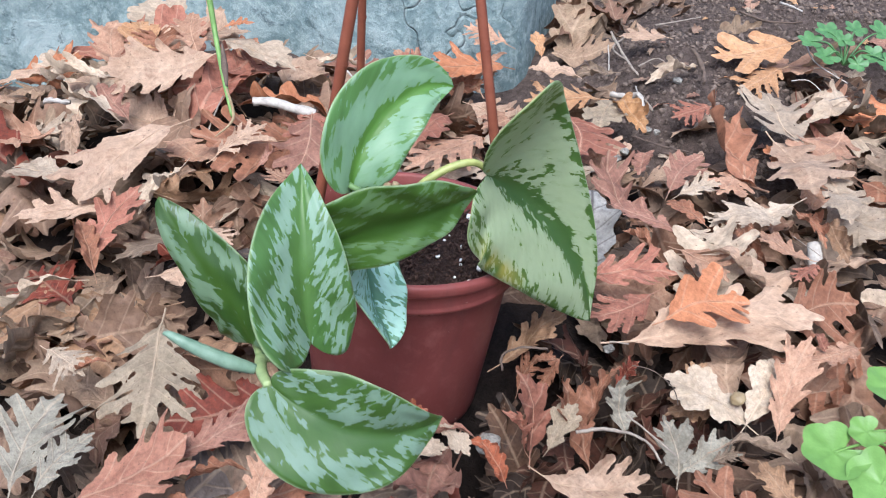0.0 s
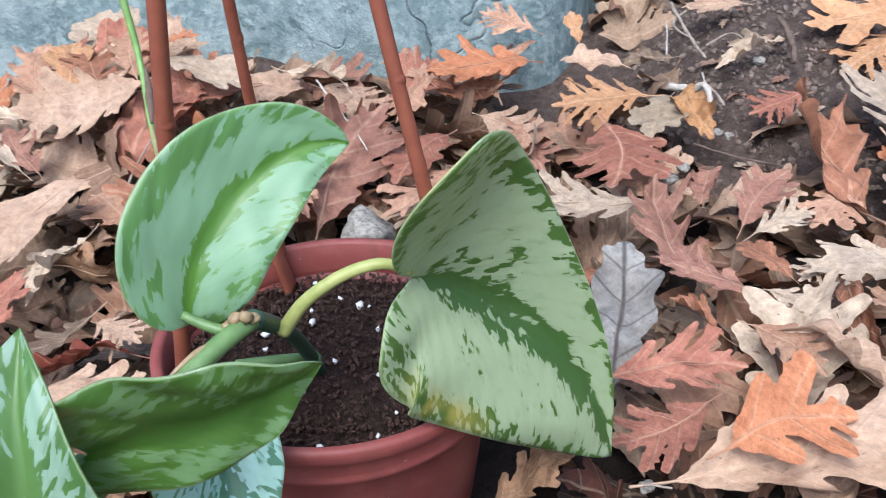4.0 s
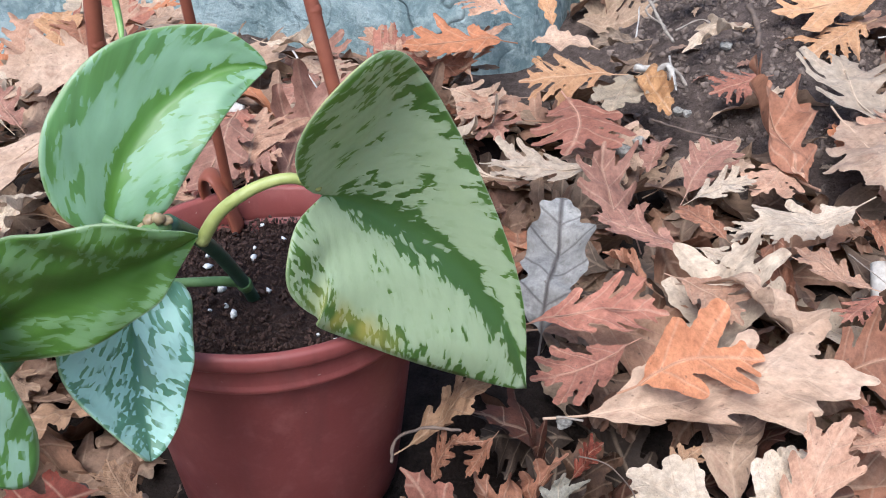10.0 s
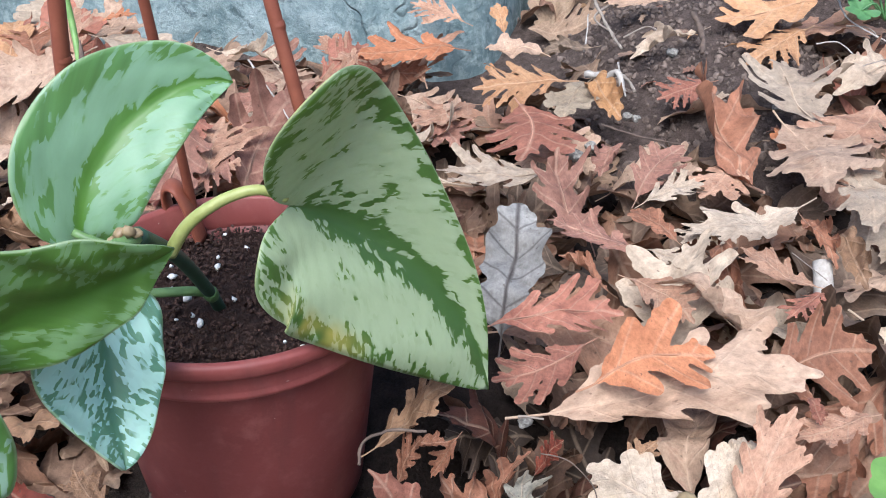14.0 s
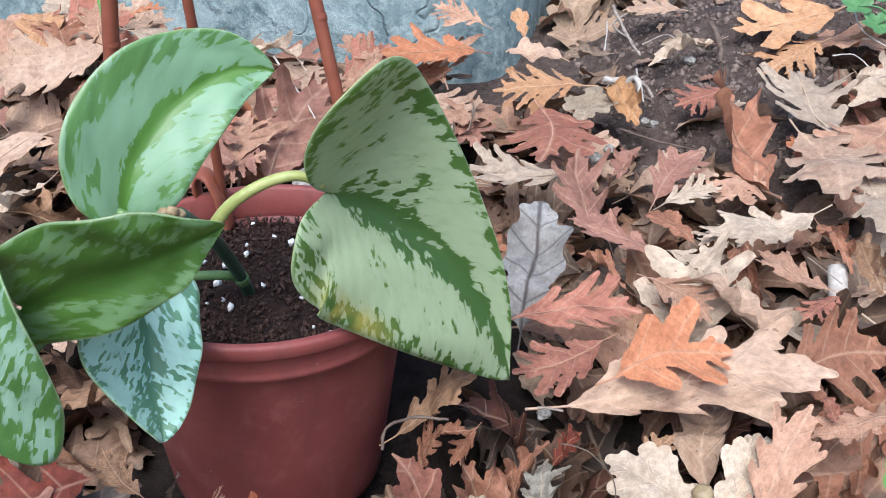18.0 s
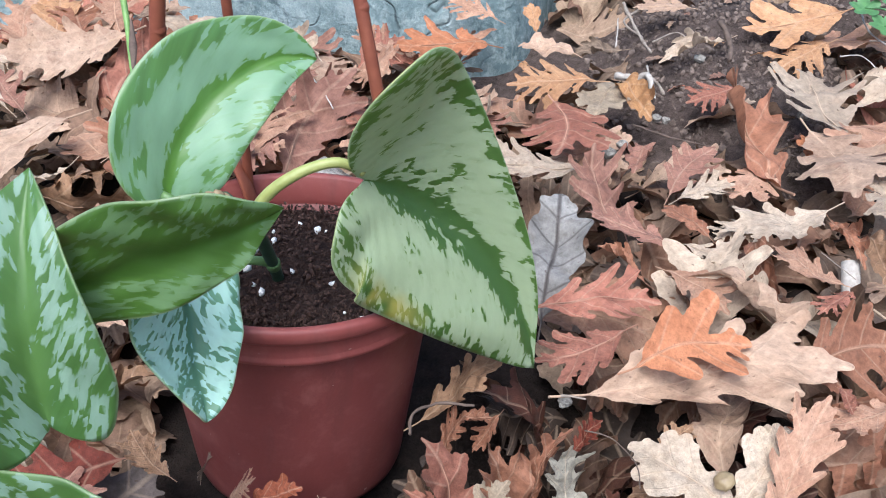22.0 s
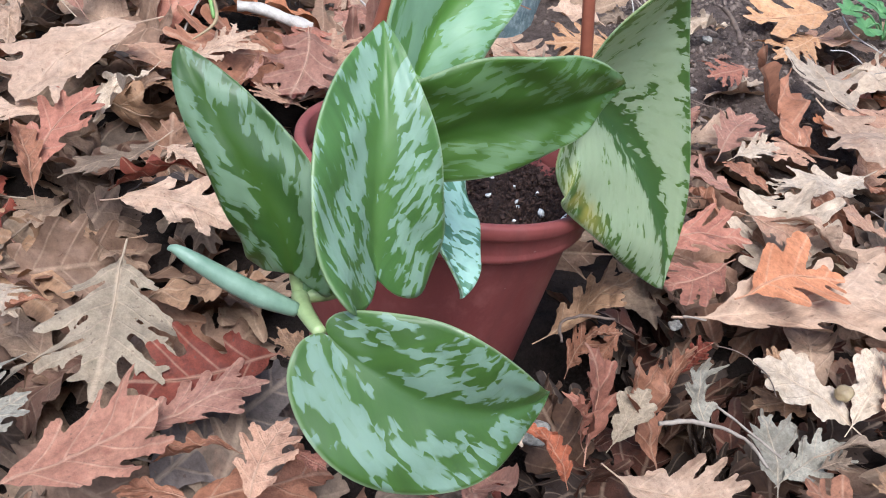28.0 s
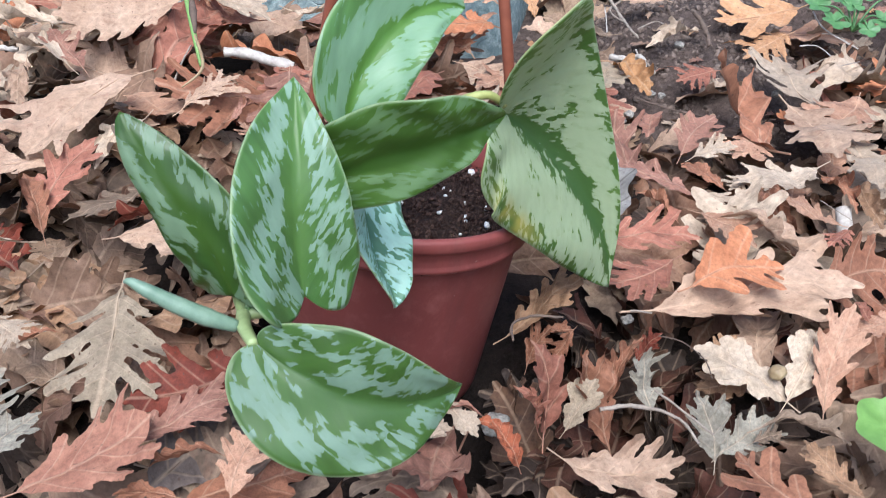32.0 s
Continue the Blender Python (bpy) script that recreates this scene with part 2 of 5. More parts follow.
MAT["leaf_mottled"] = silver_leaf_material("mottled_dark_leaf", (0.026, 0.066, 0.012), (0.042, 0.094, 0.020), (0.165, 0.25, 0.15), [(0.0, 0.05), (0.20, 0.25), (0.36, 0.58), (0.75, 0.55), (1.0, 0.35)], amp=2.2, mid=(0.045, 0.098, 0.012))
MAT["leaf_silver"] = silver_leaf_material("mostly_silver_leaf", (0.050, 0.110, 0.022), (0.072, 0.138, 0.030), (0.365, 0.44, 0.265), [(0.0, 0.0), (0.06, 0.15), (0.17, 0.53), (0.29, 0.92), (0.66, 0.86), (0.84, 0.50), (1.0, 0.42)], slope=0.9, gloss=0.46, ragged=0.5, yellow=0.9, mid=(0.050, 0.108, 0.030))
MAT["leaf_blue"] = silver_leaf_material("blue_silver_leaf", (0.090, 0.215, 0.135), (0.12, 0.25, 0.16), (0.44, 0.66, 0.56), [(0.0, 0.05), (0.08, 0.25), (0.22, 0.74), (0.75, 0.80), (0.9, 0.54), (1.0, 0.46)], slope=0.9, gloss=0.44, amp=1.3, ragged=0.95, mid=(0.085, 0.185, 0.11))
MAT["stem"] = stem_material("green_stem", (0.10, 0.18, 0.06), (0.15, 0.25, 0.09))
MAT["stem_pale"] = stem_material("pale_green_stalk", (0.24, 0.31, 0.13), (0.32, 0.40, 0.18))
MAT["stem_dark"] = stem_material("dark_green_stem", (0.025, 0.06, 0.035), (0.04, 0.085, 0.05))
MAT["stem_yellow"] = stem_material("yellow_green_stalk", (0.25, 0.28, 0.075), (0.36, 0.38, 0.13))
MAT["rolled"] = stem_material("pale_blue_green_rolled_leaf", (0.13, 0.21, 0.145), (0.20, 0.29, 0.21))
MAT["bract"] = stem_material("dry_bract", (0.22, 0.15, 0.08), (0.34, 0.26, 0.14))
MAT["herb_stem"] = stem_material("fresh_green_shoot", (0.15, 0.27, 0.07), (0.21, 0.35, 0.10))
MAT["herb"] = stem_material("bright_green_herb", (0.115, 0.225, 0.045), (0.155, 0.285, 0.065))
MAT["herb_dark"] = stem_material("dull_green_herb", (0.06, 0.15, 0.05), (0.10, 0.22, 0.075))

DRY = {
    "tan": ((0.414, 0.271, 0.179), (0.515, 0.359, 0.253), (0.313, 0.184, 0.124)),
    "tanpink": ((0.405, 0.221, 0.138), (0.493, 0.294, 0.192), (0.295, 0.149, 0.096)),
    "beige": ((0.437, 0.335, 0.237), (0.535, 0.423, 0.312), (0.307, 0.214, 0.149)),
    "beigeyel": ((0.502, 0.39, 0.274), (0.577, 0.458, 0.345), (0.409, 0.294, 0.195)),
    "grey": ((0.262, 0.235, 0.179), (0.336, 0.304, 0.239), (0.175, 0.143, 0.115)),
    "palegrey": ((0.297, 0.231, 0.156), (0.373, 0.296, 0.208), (0.225, 0.165, 0.116)),
    "greybrown": ((0.2, 0.141, 0.097), (0.285, 0.204, 0.141), (0.12, 0.082, 0.056)),
    "mauve": ((0.29, 0.139, 0.096), (0.37, 0.192, 0.136), (0.21, 0.096, 0.069)),
    "pink": ((0.3, 0.118, 0.077), (0.375, 0.16, 0.106), (0.23, 0.087, 0.057)),
    "russet": ((0.145, 0.032, 0.019), (0.20, 0.050, 0.029), (0.07, 0.022, 0.016)),
    "orange": ((0.44, 0.172, 0.08), (0.53, 0.222, 0.108), (0.31, 0.11, 0.05)),
    "orangebrown": ((0.27, 0.115, 0.065), (0.36, 0.165, 0.095), (0.16, 0.07, 0.042)),
    "rust": ((0.31, 0.088, 0.04), (0.40, 0.125, 0.06), (0.18, 0.05, 0.03)),
    "rose": ((0.36, 0.163, 0.107), (0.45, 0.219, 0.143), (0.28, 0.112, 0.074)),
    "ochre": ((0.33, 0.165, 0.07), (0.41, 0.225, 0.10), (0.25, 0.12, 0.05)),
    "yellow": ((0.48, 0.25, 0.12), (0.57, 0.325, 0.17), (0.34, 0.165, 0.08)),
    "brown": ((0.26, 0.149, 0.082), (0.36, 0.214, 0.123), (0.14, 0.074, 0.045)),
    "ash": ((0.24, 0.225, 0.205), (0.36, 0.34, 0.31), (0.17, 0.15, 0.13)),
    "dark": ((0.085, 0.066, 0.056), (0.14, 0.11, 0.095), (0.045, 0.035, 0.03)),
}
for k, abc in DRY.items():
    MAT["dry_" + k] = dry_leaf_material("dry_oak_leaf_" + k, *abc, None, *(((0.07, 0.055, 0.05), 0.85) if k == "ash" else ()))
# Browns of the deep layer, darkened to read as shade between top leaves.
DEEP_SHADED = [(0.126, 0.062, 0.035), (0.229, 0.141, 0.083), (0.063, 0.035, 0.022), (0.296, 0.203, 0.127), (0.104, 0.034, 0.019), (0.163, 0.086, 0.052), (0.185, 0.073, 0.035), (0.259, 0.168, 0.104), (0.048, 0.032, 0.022)]
# Leaf hues for the hollow, with its deep shade put into the colour.
HOLLOW_SHADE = [(0.058, 0.04, 0.026), (0.109, 0.036, 0.021), (0.039, 0.027, 0.018), (0.117, 0.061, 0.034), (0.078, 0.029, 0.017), (0.031, 0.021, 0.015)]
SCRAPS = [(0.42, 0.29, 0.20), (0.50, 0.40, 0.30), (0.28, 0.17, 0.12), (0.40, 0.22, 0.15), (0.44, 0.24, 0.10), (0.30, 0.13, 0.095)]
MAT["dry_mixed"] = dry_leaf_material("dry_oak_leaves_mixed", (0.42, 0.29, 0.2), (0.55, 0.41, 0.3), (0.25, 0.15, 0.1), DEEP_SHADED)
MAT["dry_hollow_shade"] = dry_leaf_material("shade_dark_oak_leaves", (0.09, 0.055, 0.04), (0.13, 0.08, 0.06), (0.04, 0.03, 0.025), HOLLOW_SHADE)
MAT["dry_scrap"] = dry_leaf_material("torn_oak_leaves", (0.42, 0.29, 0.2), (0.55, 0.41, 0.3), (0.25, 0.15, 0.1), SCRAPS)


def pot_material(name="terracotta_plastic", brighten=1.0):
    m, nt, bsdf = material(name, 0.5, 0.35)
    p = coords(nt)
    n = noise_tex(nt, p, 18, 4)
    col = ramp(nt, n, [(0.3, tuple(c * brighten for c in (0.145, 0.036, 0.031))), (0.7, tuple(c * brighten for c in (0.175, 0.045, 0.038)))])
    dust = noise_tex(nt, p, 60, 5, 0.7)
    col = mix(nt, ramp(nt, dust, [(0.5, grey(0)), (0.8, grey(0.35))]), col, (0.34, 0.14, 0.115))
    spot = noise_tex(nt, p, 210, 1)
    col = mix(nt, ramp(nt, spot, [(0.77, grey(0)), (0.80, grey(0.7))]), col, (0.45, 0.36, 0.30))
    run = nt.nodes.new("ShaderNodeMapping")
    run.inputs["Scale"].default_value = (55, 55, 5)
    nt.links.new(p, run.inputs["Vector"])
    streaks = noise_tex(nt, run.outputs[0], 1.0, 4, 0.6)
    col = mix(nt, ramp(nt, streaks, [(0.52, grey(0)), (0.75, grey(0.4))]), col, (0.085, 0.030, 0.026))
    nt.links.new(col, bsdf.inputs["Base Color"])
    nt.links.new(ramp(nt, dust, [(0.3, grey(0.44)), (0.8, grey(0.66))]), bsdf.inputs["Roughness"])
    bump(nt, bsdf, noise_tex(nt, p, 380, 2), 0.12, 0.001)
    return m


def soil_material(name, dark, light, scale):
    m, nt, bsdf = material(name, 0.9, 0.2)
    p = coords(nt)
    n = noise_tex(nt, p, scale, 6, 0.7)
    f = noise_tex(nt, p, scale * 6, 4, 0.7)
    col = ramp(nt, calc(nt, "ADD", calc(nt, "MULTIPLY", n, 0.6), calc(nt, "MULTIPLY", f, 0.4)), [(0.34, dark), (0.66, light)])
    nt.links.new(col, bsdf.inputs["Base Color"])
    bump(nt, bsdf, calc(nt, "ADD", n, f), 0.9, 0.006)
    return m


def stone_material():
    m, nt, bsdf = material("blue_grey_limestone", 0.75, 0.3)
    p = coords(nt)
    big = noise_tex(nt, p, 11, 8, 0.72, 0.4)
    fine = noise_tex(nt, p, 75, 8, 0.75)
    col = ramp(nt, big, [(0.34, (0.115, 0.165, 0.165)), (0.5, (0.20, 0.27, 0.27)), (0.66, (0.40, 0.475, 0.465))])
    col = mix(nt, ramp(nt, fine, [(0.46, grey(0)), (0.62, grey(0.7))]), col, (0.42, 0.49, 0.475))
    pits = noise_tex(nt, p, 46, 6, 0.7, 0.6)
    col = mix(nt, ramp(nt, pits, [(0.34, grey(0.8)), (0.44, grey(0))]), col, (0.075, 0.11, 0.115))
    vor = nt.nodes.new("ShaderNodeTexVoronoi")
    vor.feature = "DISTANCE_TO_EDGE"
    vor.inputs["Scale"].default_value = 3.2
    warp = nt.nodes.new("ShaderNodeVectorMath")
    warp.operation = "ADD"
    nz = nt.nodes.new("ShaderNodeTexNoise")
    nz.inputs["Scale"].default_value = 9
    nt.links.new(p, nz.inputs["Vector"])
    sc = nt.nodes.new("ShaderNodeVectorMath")
    sc.operation = "SCALE"
    sc.inputs["Scale"].default_value = 0.28
    nt.links.new(nz.outputs["Color"], sc.inputs[0])
    nt.links.new(p, warp.inputs[0])
    nt.links.new(sc.outputs[0], warp.inputs[1])
    nt.links.new(warp.outputs[0], vor.inputs["Vector"])
    crack = ramp(nt, vor.outputs[0], [(0.0, grey(1)), (0.003, grey(0.5)), (0.007, grey(0))])
    crack = calc(nt, "MULTIPLY", 0.9, crack)
    crack = calc(nt, "MULTIPLY", crack, ramp(nt, noise_tex(nt, p, 4, 2), [(0.48, grey(0)), (0.6, grey(1))]))
    col = mix(nt, calc(nt, "MULTIPLY", crack, 0.3), col, (0.08, 0.09, 0.095))
    nt.links.new(col, bsdf.inputs["Base Color"])
    h = calc(nt, "SUBTRACT", calc(nt, "ADD", big, calc(nt, "MULTIPLY", fine, 0.5)), calc(nt, "MULTIPLY", crack, 0.3))
    bump(nt, bsdf, h, 1.0, 0.010)
    return m


def plain_noise(name, a, b, scale, rough=0.8, relief=0.5, dist=0.002):
    m, nt, bsdf = material(name, rough, 0.3)
    n = noise_tex(nt, coords(nt), scale, 5, 0.65)
    nt.links.new(ramp(nt, n, [(0.3, a), (0.7, b)]), bsdf.inputs["Base Color"])
    bump(nt, bsdf, n, relief, dist)
    return m


MAT["pot"] = pot_material()
# Rim 1.35 times paler: scuffing, plus its lit top edge in the colour.
MAT["pot_rim"] = pot_material("rim_lit_terracotta_plastic", 1.35)
MAT["potting"] = soil_material("dark_peat", (0.018, 0.010, 0.008), (0.075, 0.042, 0.032), 130)
MAT["peat_bit"] = plain_noise("peat_crumb", (0.016, 0.010, 0.008), (0.085, 0.044, 0.032), 300)
MAT["earth"] = soil_material("garden_earth", (0.036, 0.026, 0.021), (0.205, 0.15, 0.125), 110)
# Near-black tone that stands in for shade between the fallen leaves.
MAT["gap_shade"] = soil_material("leaf_mould", (0.010, 0.007, 0.006), (0.045, 0.031, 0.024), 70)
MAT["crumb"] = plain_noise("earth_crumb", (0.065, 0.047, 0.038), (0.245, 0.185, 0.15), 120)
MAT["stone"] = stone_material()
MAT["stake"] = plain_noise("brown_plastic_stake", (0.19, 0.055, 0.032), (0.26, 0.085, 0.048), 70, 0.5, 0.15, 0.001)
MAT["perlite"] = plain_noise("white_perlite", (0.72, 0.71, 0.68), (0.85, 0.84, 0.82), 300, 0.8)
MAT["twig"] = plain_noise("grey_twig", (0.16, 0.125, 0.10), (0.38, 0.32, 0.26), 90)
MAT["twig_dark"] = plain_noise("dark_twig", (0.07, 0.05, 0.04), (0.17, 0.12, 0.09), 90)
MAT["bleached"] = plain_noise("bleached_wood", (0.30, 0.26, 0.22), (0.56, 0.51, 0.45), 150)
MAT["pebble"] = plain_noise("pale_pebble", (0.10, 0.09, 0.075), (0.44, 0.41, 0.36), 260, 0.9, 0.9)


# ---- mesh helpers ----
def part(name, mesh, mat, parent=None, label="", smooth=True):
    """Links a bmesh or a mesh as one object, under a thing or a part if one is given."""
    if isinstance(mesh, bmesh.types.BMesh):
        me = bpy.data.meshes.new(name)
        mesh.to_mesh(me)
        mesh.free()
    else:
        me = mesh
    if not me.materials:
        me.materials.append(mat)
    if smooth:
        me.polygons.foreach_set("use_smooth", [True] * len(me.polygons))
    ob = new(name, me)
    if parent is not None:
        ob.parent = parent
    return tagged(ob, label)


def empty(name, place=(0, 0, 0)):
    ob = new(name)
    ob.empty_display_size = 0.02
    ob.location = place
    return ob


def tube(points, radii, sides=10, cap=True):
    """A bmesh tube that runs smoothly through the points; radii one a point."""
    pts, rad = [], []
    n = len(points)
    P = [Vector(p) for p in points]
    for i in range(n - 1):
        a, b, c, d = P[max(i - 1, 0)], P[i], P[i + 1], P[min(i + 2, n - 1)]
        for k in range(6):
            s = k / 6
            pts.append(0.5 * ((2 * b) + (c - a) * s + (2 * a - 5 * b + 4 * c - d) * s * s + (3 * b - a - 3 * c + d) * s ** 3))
            rad.append(radii[i] + (radii[i + 1] - radii[i]) * s)
    pts.append(P[-1]), rad.append(radii[-1])
    bm = bmesh.new()
    rings, ref = [], None
    for i, p in enumerate(pts):
        t = (pts[min(i + 1, len(pts) - 1)] - pts[max(i - 1, 0)]).normalized()
        ref = ref or (Vector((0, 0, 1)) if abs(t.z) < 0.8 else Vector((1, 0, 0)))
        a = (ref - t * ref.dot(t)).normalized()
        ref, b = a, t.cross(a)
        rings.append([bm.verts.new(p + rad[i] * (math.cos(w) * a + math.sin(w) * b)) for w in (2 * math.pi * k / sides for k in range(sides))])
    for r0, r1 in zip(rings, rings[1:]):
        for k in range(sides):
            bm.faces.new((r0[k], r0[(k + 1) % sides], r1[(k + 1) % sides], r1[k]))
    if cap:
        bm.faces.new(rings[0][::-1]), bm.faces.new(rings[-1])
    return bm


def lathe(profile, sides=72):
    """A bmesh turned round z from (radius, height) pairs."""
    bm = bmesh.new()
    rings = [[bm.verts.new((r * math.cos(a), r * math.sin(a), z)) for a in (2 * math.pi * k / sides for k in range(sides))] for r, z in profile]
    for r0, r1 in zip(rings, rings[1:]):
        for k in range(sides):
            bm.faces.new((r0[k], r0[(k + 1) % sides], r1[(k + 1) % sides], r1[k]))
    return bm


def pebble(radius, rnd, squash=0.7, rough=0.25, sub=2):
    bm = bmesh.new()
    bmesh.ops.create_icosphere(bm, subdivisions=sub, radius=radius)
    o = Vector((rnd.uniform(0, 50), rnd.uniform(0, 50), 0))
    for v in bm.verts:
        k = 1 + rough * noise.noise(v.co / radius * 1.1 + o) + 0.4 * rough * noise.noise(v.co / radius * 3 + o)
        v.co = Vector((v.co.x * k * rnd.uniform(0.98, 1.02), v.co.y * k, v.co.z * k * squash))
    return bm


def smooth01(x):
    x = min(1.0, max(0.0, x))
    return x * x * (3 - 2 * x)


# ---- ground ----
POT = Vector((POT_X, POT_Y, POT_Z))
POT_R = 0.0955


def litter_top(x, y):
    """Height of the top of the leaf litter."""
    z = -0.03 + 0.035 * smooth01((y - 0.42) / 0.28)
    z += 0.065 * math.exp(-((x + 0.28) / 0.26) ** 2) * smooth01((y - 0.62) / 0.3)
    z += 0.04 * smooth01((y - 1.02) / 0.3)
    return z


def bare(x, y):
    """1 where the earth lies bare, 0 under deep litter."""
    a = math.exp(-(((x - 0.33) / 0.13) ** 2 + ((y - 1.12) / 0.17) ** 2))
    b = math.exp(-(((x - 0.62) / 0.28) ** 2 + ((y - 1.35) / 0.20) ** 2))
    return min(1.0, 1.25 * max(a, b))


def earth_top(x, y):
    z = litter_top(x, y) - 0.07 + 0.064 * bare(x, y)
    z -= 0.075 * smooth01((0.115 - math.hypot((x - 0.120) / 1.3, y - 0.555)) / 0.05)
    return z + 0.012 * noise.noise(Vector((x * 7, y * 7, 0))) + 0.006 * noise.noise(Vector((x * 25, y * 25, 3)))


def build_ground():
    xs = [-40, -12, -4, -1.6] + [-1.2 + 0.02 * i for i in range(121)] + [1.7, 4, 12, 40]
    ys = [-40, -12, -3, -0.6] + [-0.2 + 0.02 * i for i in range(106)] + [2.4, 4, 12, 40]
    verts = [(x, y, earth_top(x, y) if abs(x) < 3 and abs(y) < 3 else -0.05) for y in ys for x in xs]
    w = len(xs)
    faces = [(j * w + i, j * w + i + 1, (j + 1) * w + i + 1, (j + 1) * w + i) for j in range(len(ys) - 1) for i in range(w - 1)]
    me = bpy.data.meshes.new("ground")
    me.from_pydata(verts, [], faces)
    g = part("ground", me, MAT["earth"])
    tagged(g, "dark brown crumbly garden earth under the fallen leaves", "ground", kind="structure")


build_ground()


def build_gap_shade():
    """Near-black sheet on the earth under the litter, as shade in its gaps, thinning out before the bare patch."""
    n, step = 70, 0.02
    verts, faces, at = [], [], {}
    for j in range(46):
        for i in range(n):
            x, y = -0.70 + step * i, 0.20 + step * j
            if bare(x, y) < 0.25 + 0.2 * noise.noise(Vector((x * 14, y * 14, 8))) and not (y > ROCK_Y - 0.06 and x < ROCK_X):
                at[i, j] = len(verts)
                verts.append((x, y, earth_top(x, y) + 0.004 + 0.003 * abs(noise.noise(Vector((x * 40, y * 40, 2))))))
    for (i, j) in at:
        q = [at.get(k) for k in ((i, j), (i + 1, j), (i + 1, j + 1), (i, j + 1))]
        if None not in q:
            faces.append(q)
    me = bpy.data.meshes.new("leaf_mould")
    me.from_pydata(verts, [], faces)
    tagged(part("leaf_mould", me, MAT["gap_shade"]), "near-black sheet standing in for shade under the fallen leaves", "soil", kind="stuff")


build_gap_shade()


# ---- stone kerb behind ----
def build_stone():
    """A long rough block of blue-grey stone that closes the bed at the back."""
    nx, nz = 90, 26
    x0, x1 = -1.5, ROCK_X
    verts, faces = [], []
    for j in range(nz + 1):
        v = j / nz
        for i in range(nx + 1):
            x = x0 + (x1 - x0) * i / nx
            # up the face, over a rounded shoulder, then back along the top
            up = min(v / 0.62, 1.0)
            back = max(0.0, (v - 0.55) / 0.45)
            z = -0.12 + 0.58 * math.sin(up * math.pi / 2) ** 0.9
            y = ROCK_Y + 0.10 * up + 0.5 * back ** 1.4
            end = smooth01((x1 - x) / 0.10)
            y += 0.22 * (1 - end) ** 2
            z -= 0.10 * (1 - end) ** 2 * up
            p = Vector((x * 3.2, v * 2.4, 1.7))
            d = 0.035 * noise.noise(p) + 0.016 * noise.noise(p * 3) + 0.006 * noise.noise(p * 9)
            ridge = 0.014 * abs(noise.noise(Vector((x * 5, v * 4, 9))))
            verts.append((x, y - d + ridge, z + 0.4 * d))
    w = nx + 1
    for j in range(nz):
        for i in range(nx):
            faces.append((j * w + i, j * w + i + 1, (j + 1) * w + i + 1, (j + 1) * w + i))
    # close the right-hand end and the back
    n = len(verts)
    ring = [j * w + nx for j in range(nz + 1)]
    for k in ring:
        x, y, z = verts[k]
        verts.append((x + 0.01, ROCK_Y + 0.75, z if z < 0.3 else 0.3))
    for j in range(nz):
        faces.append((ring[j], n + j, n + j + 1, ring[j + 1]))
    me = bpy.data.meshes.new("stone_kerb")
    me.from_pydata(verts, [], faces)
    s = part("stone_kerb", me, MAT["stone"])
    tagged(s, "rough blue-grey limestone block with cracks behind the leaf bed", "stone")


build_stone()


# ---- the potted vine ----
def bezier(c, a):
    b = min(1.0, max(0.0, a))
    p = (1 - b) ** 3 * c[0] + 3 * b * (1 - b) ** 2 * c[1] + 3 * b * b * (1 - b) * c[2] + b ** 3 * c[3]
    d = 3 * (1 - b) ** 2 * (c[1] - c[0]) + 6 * b * (1 - b) * (c[2] - c[1]) + 3 * b * b * (c[3] - c[2])
    return p + d * (a - b), d.normalized()


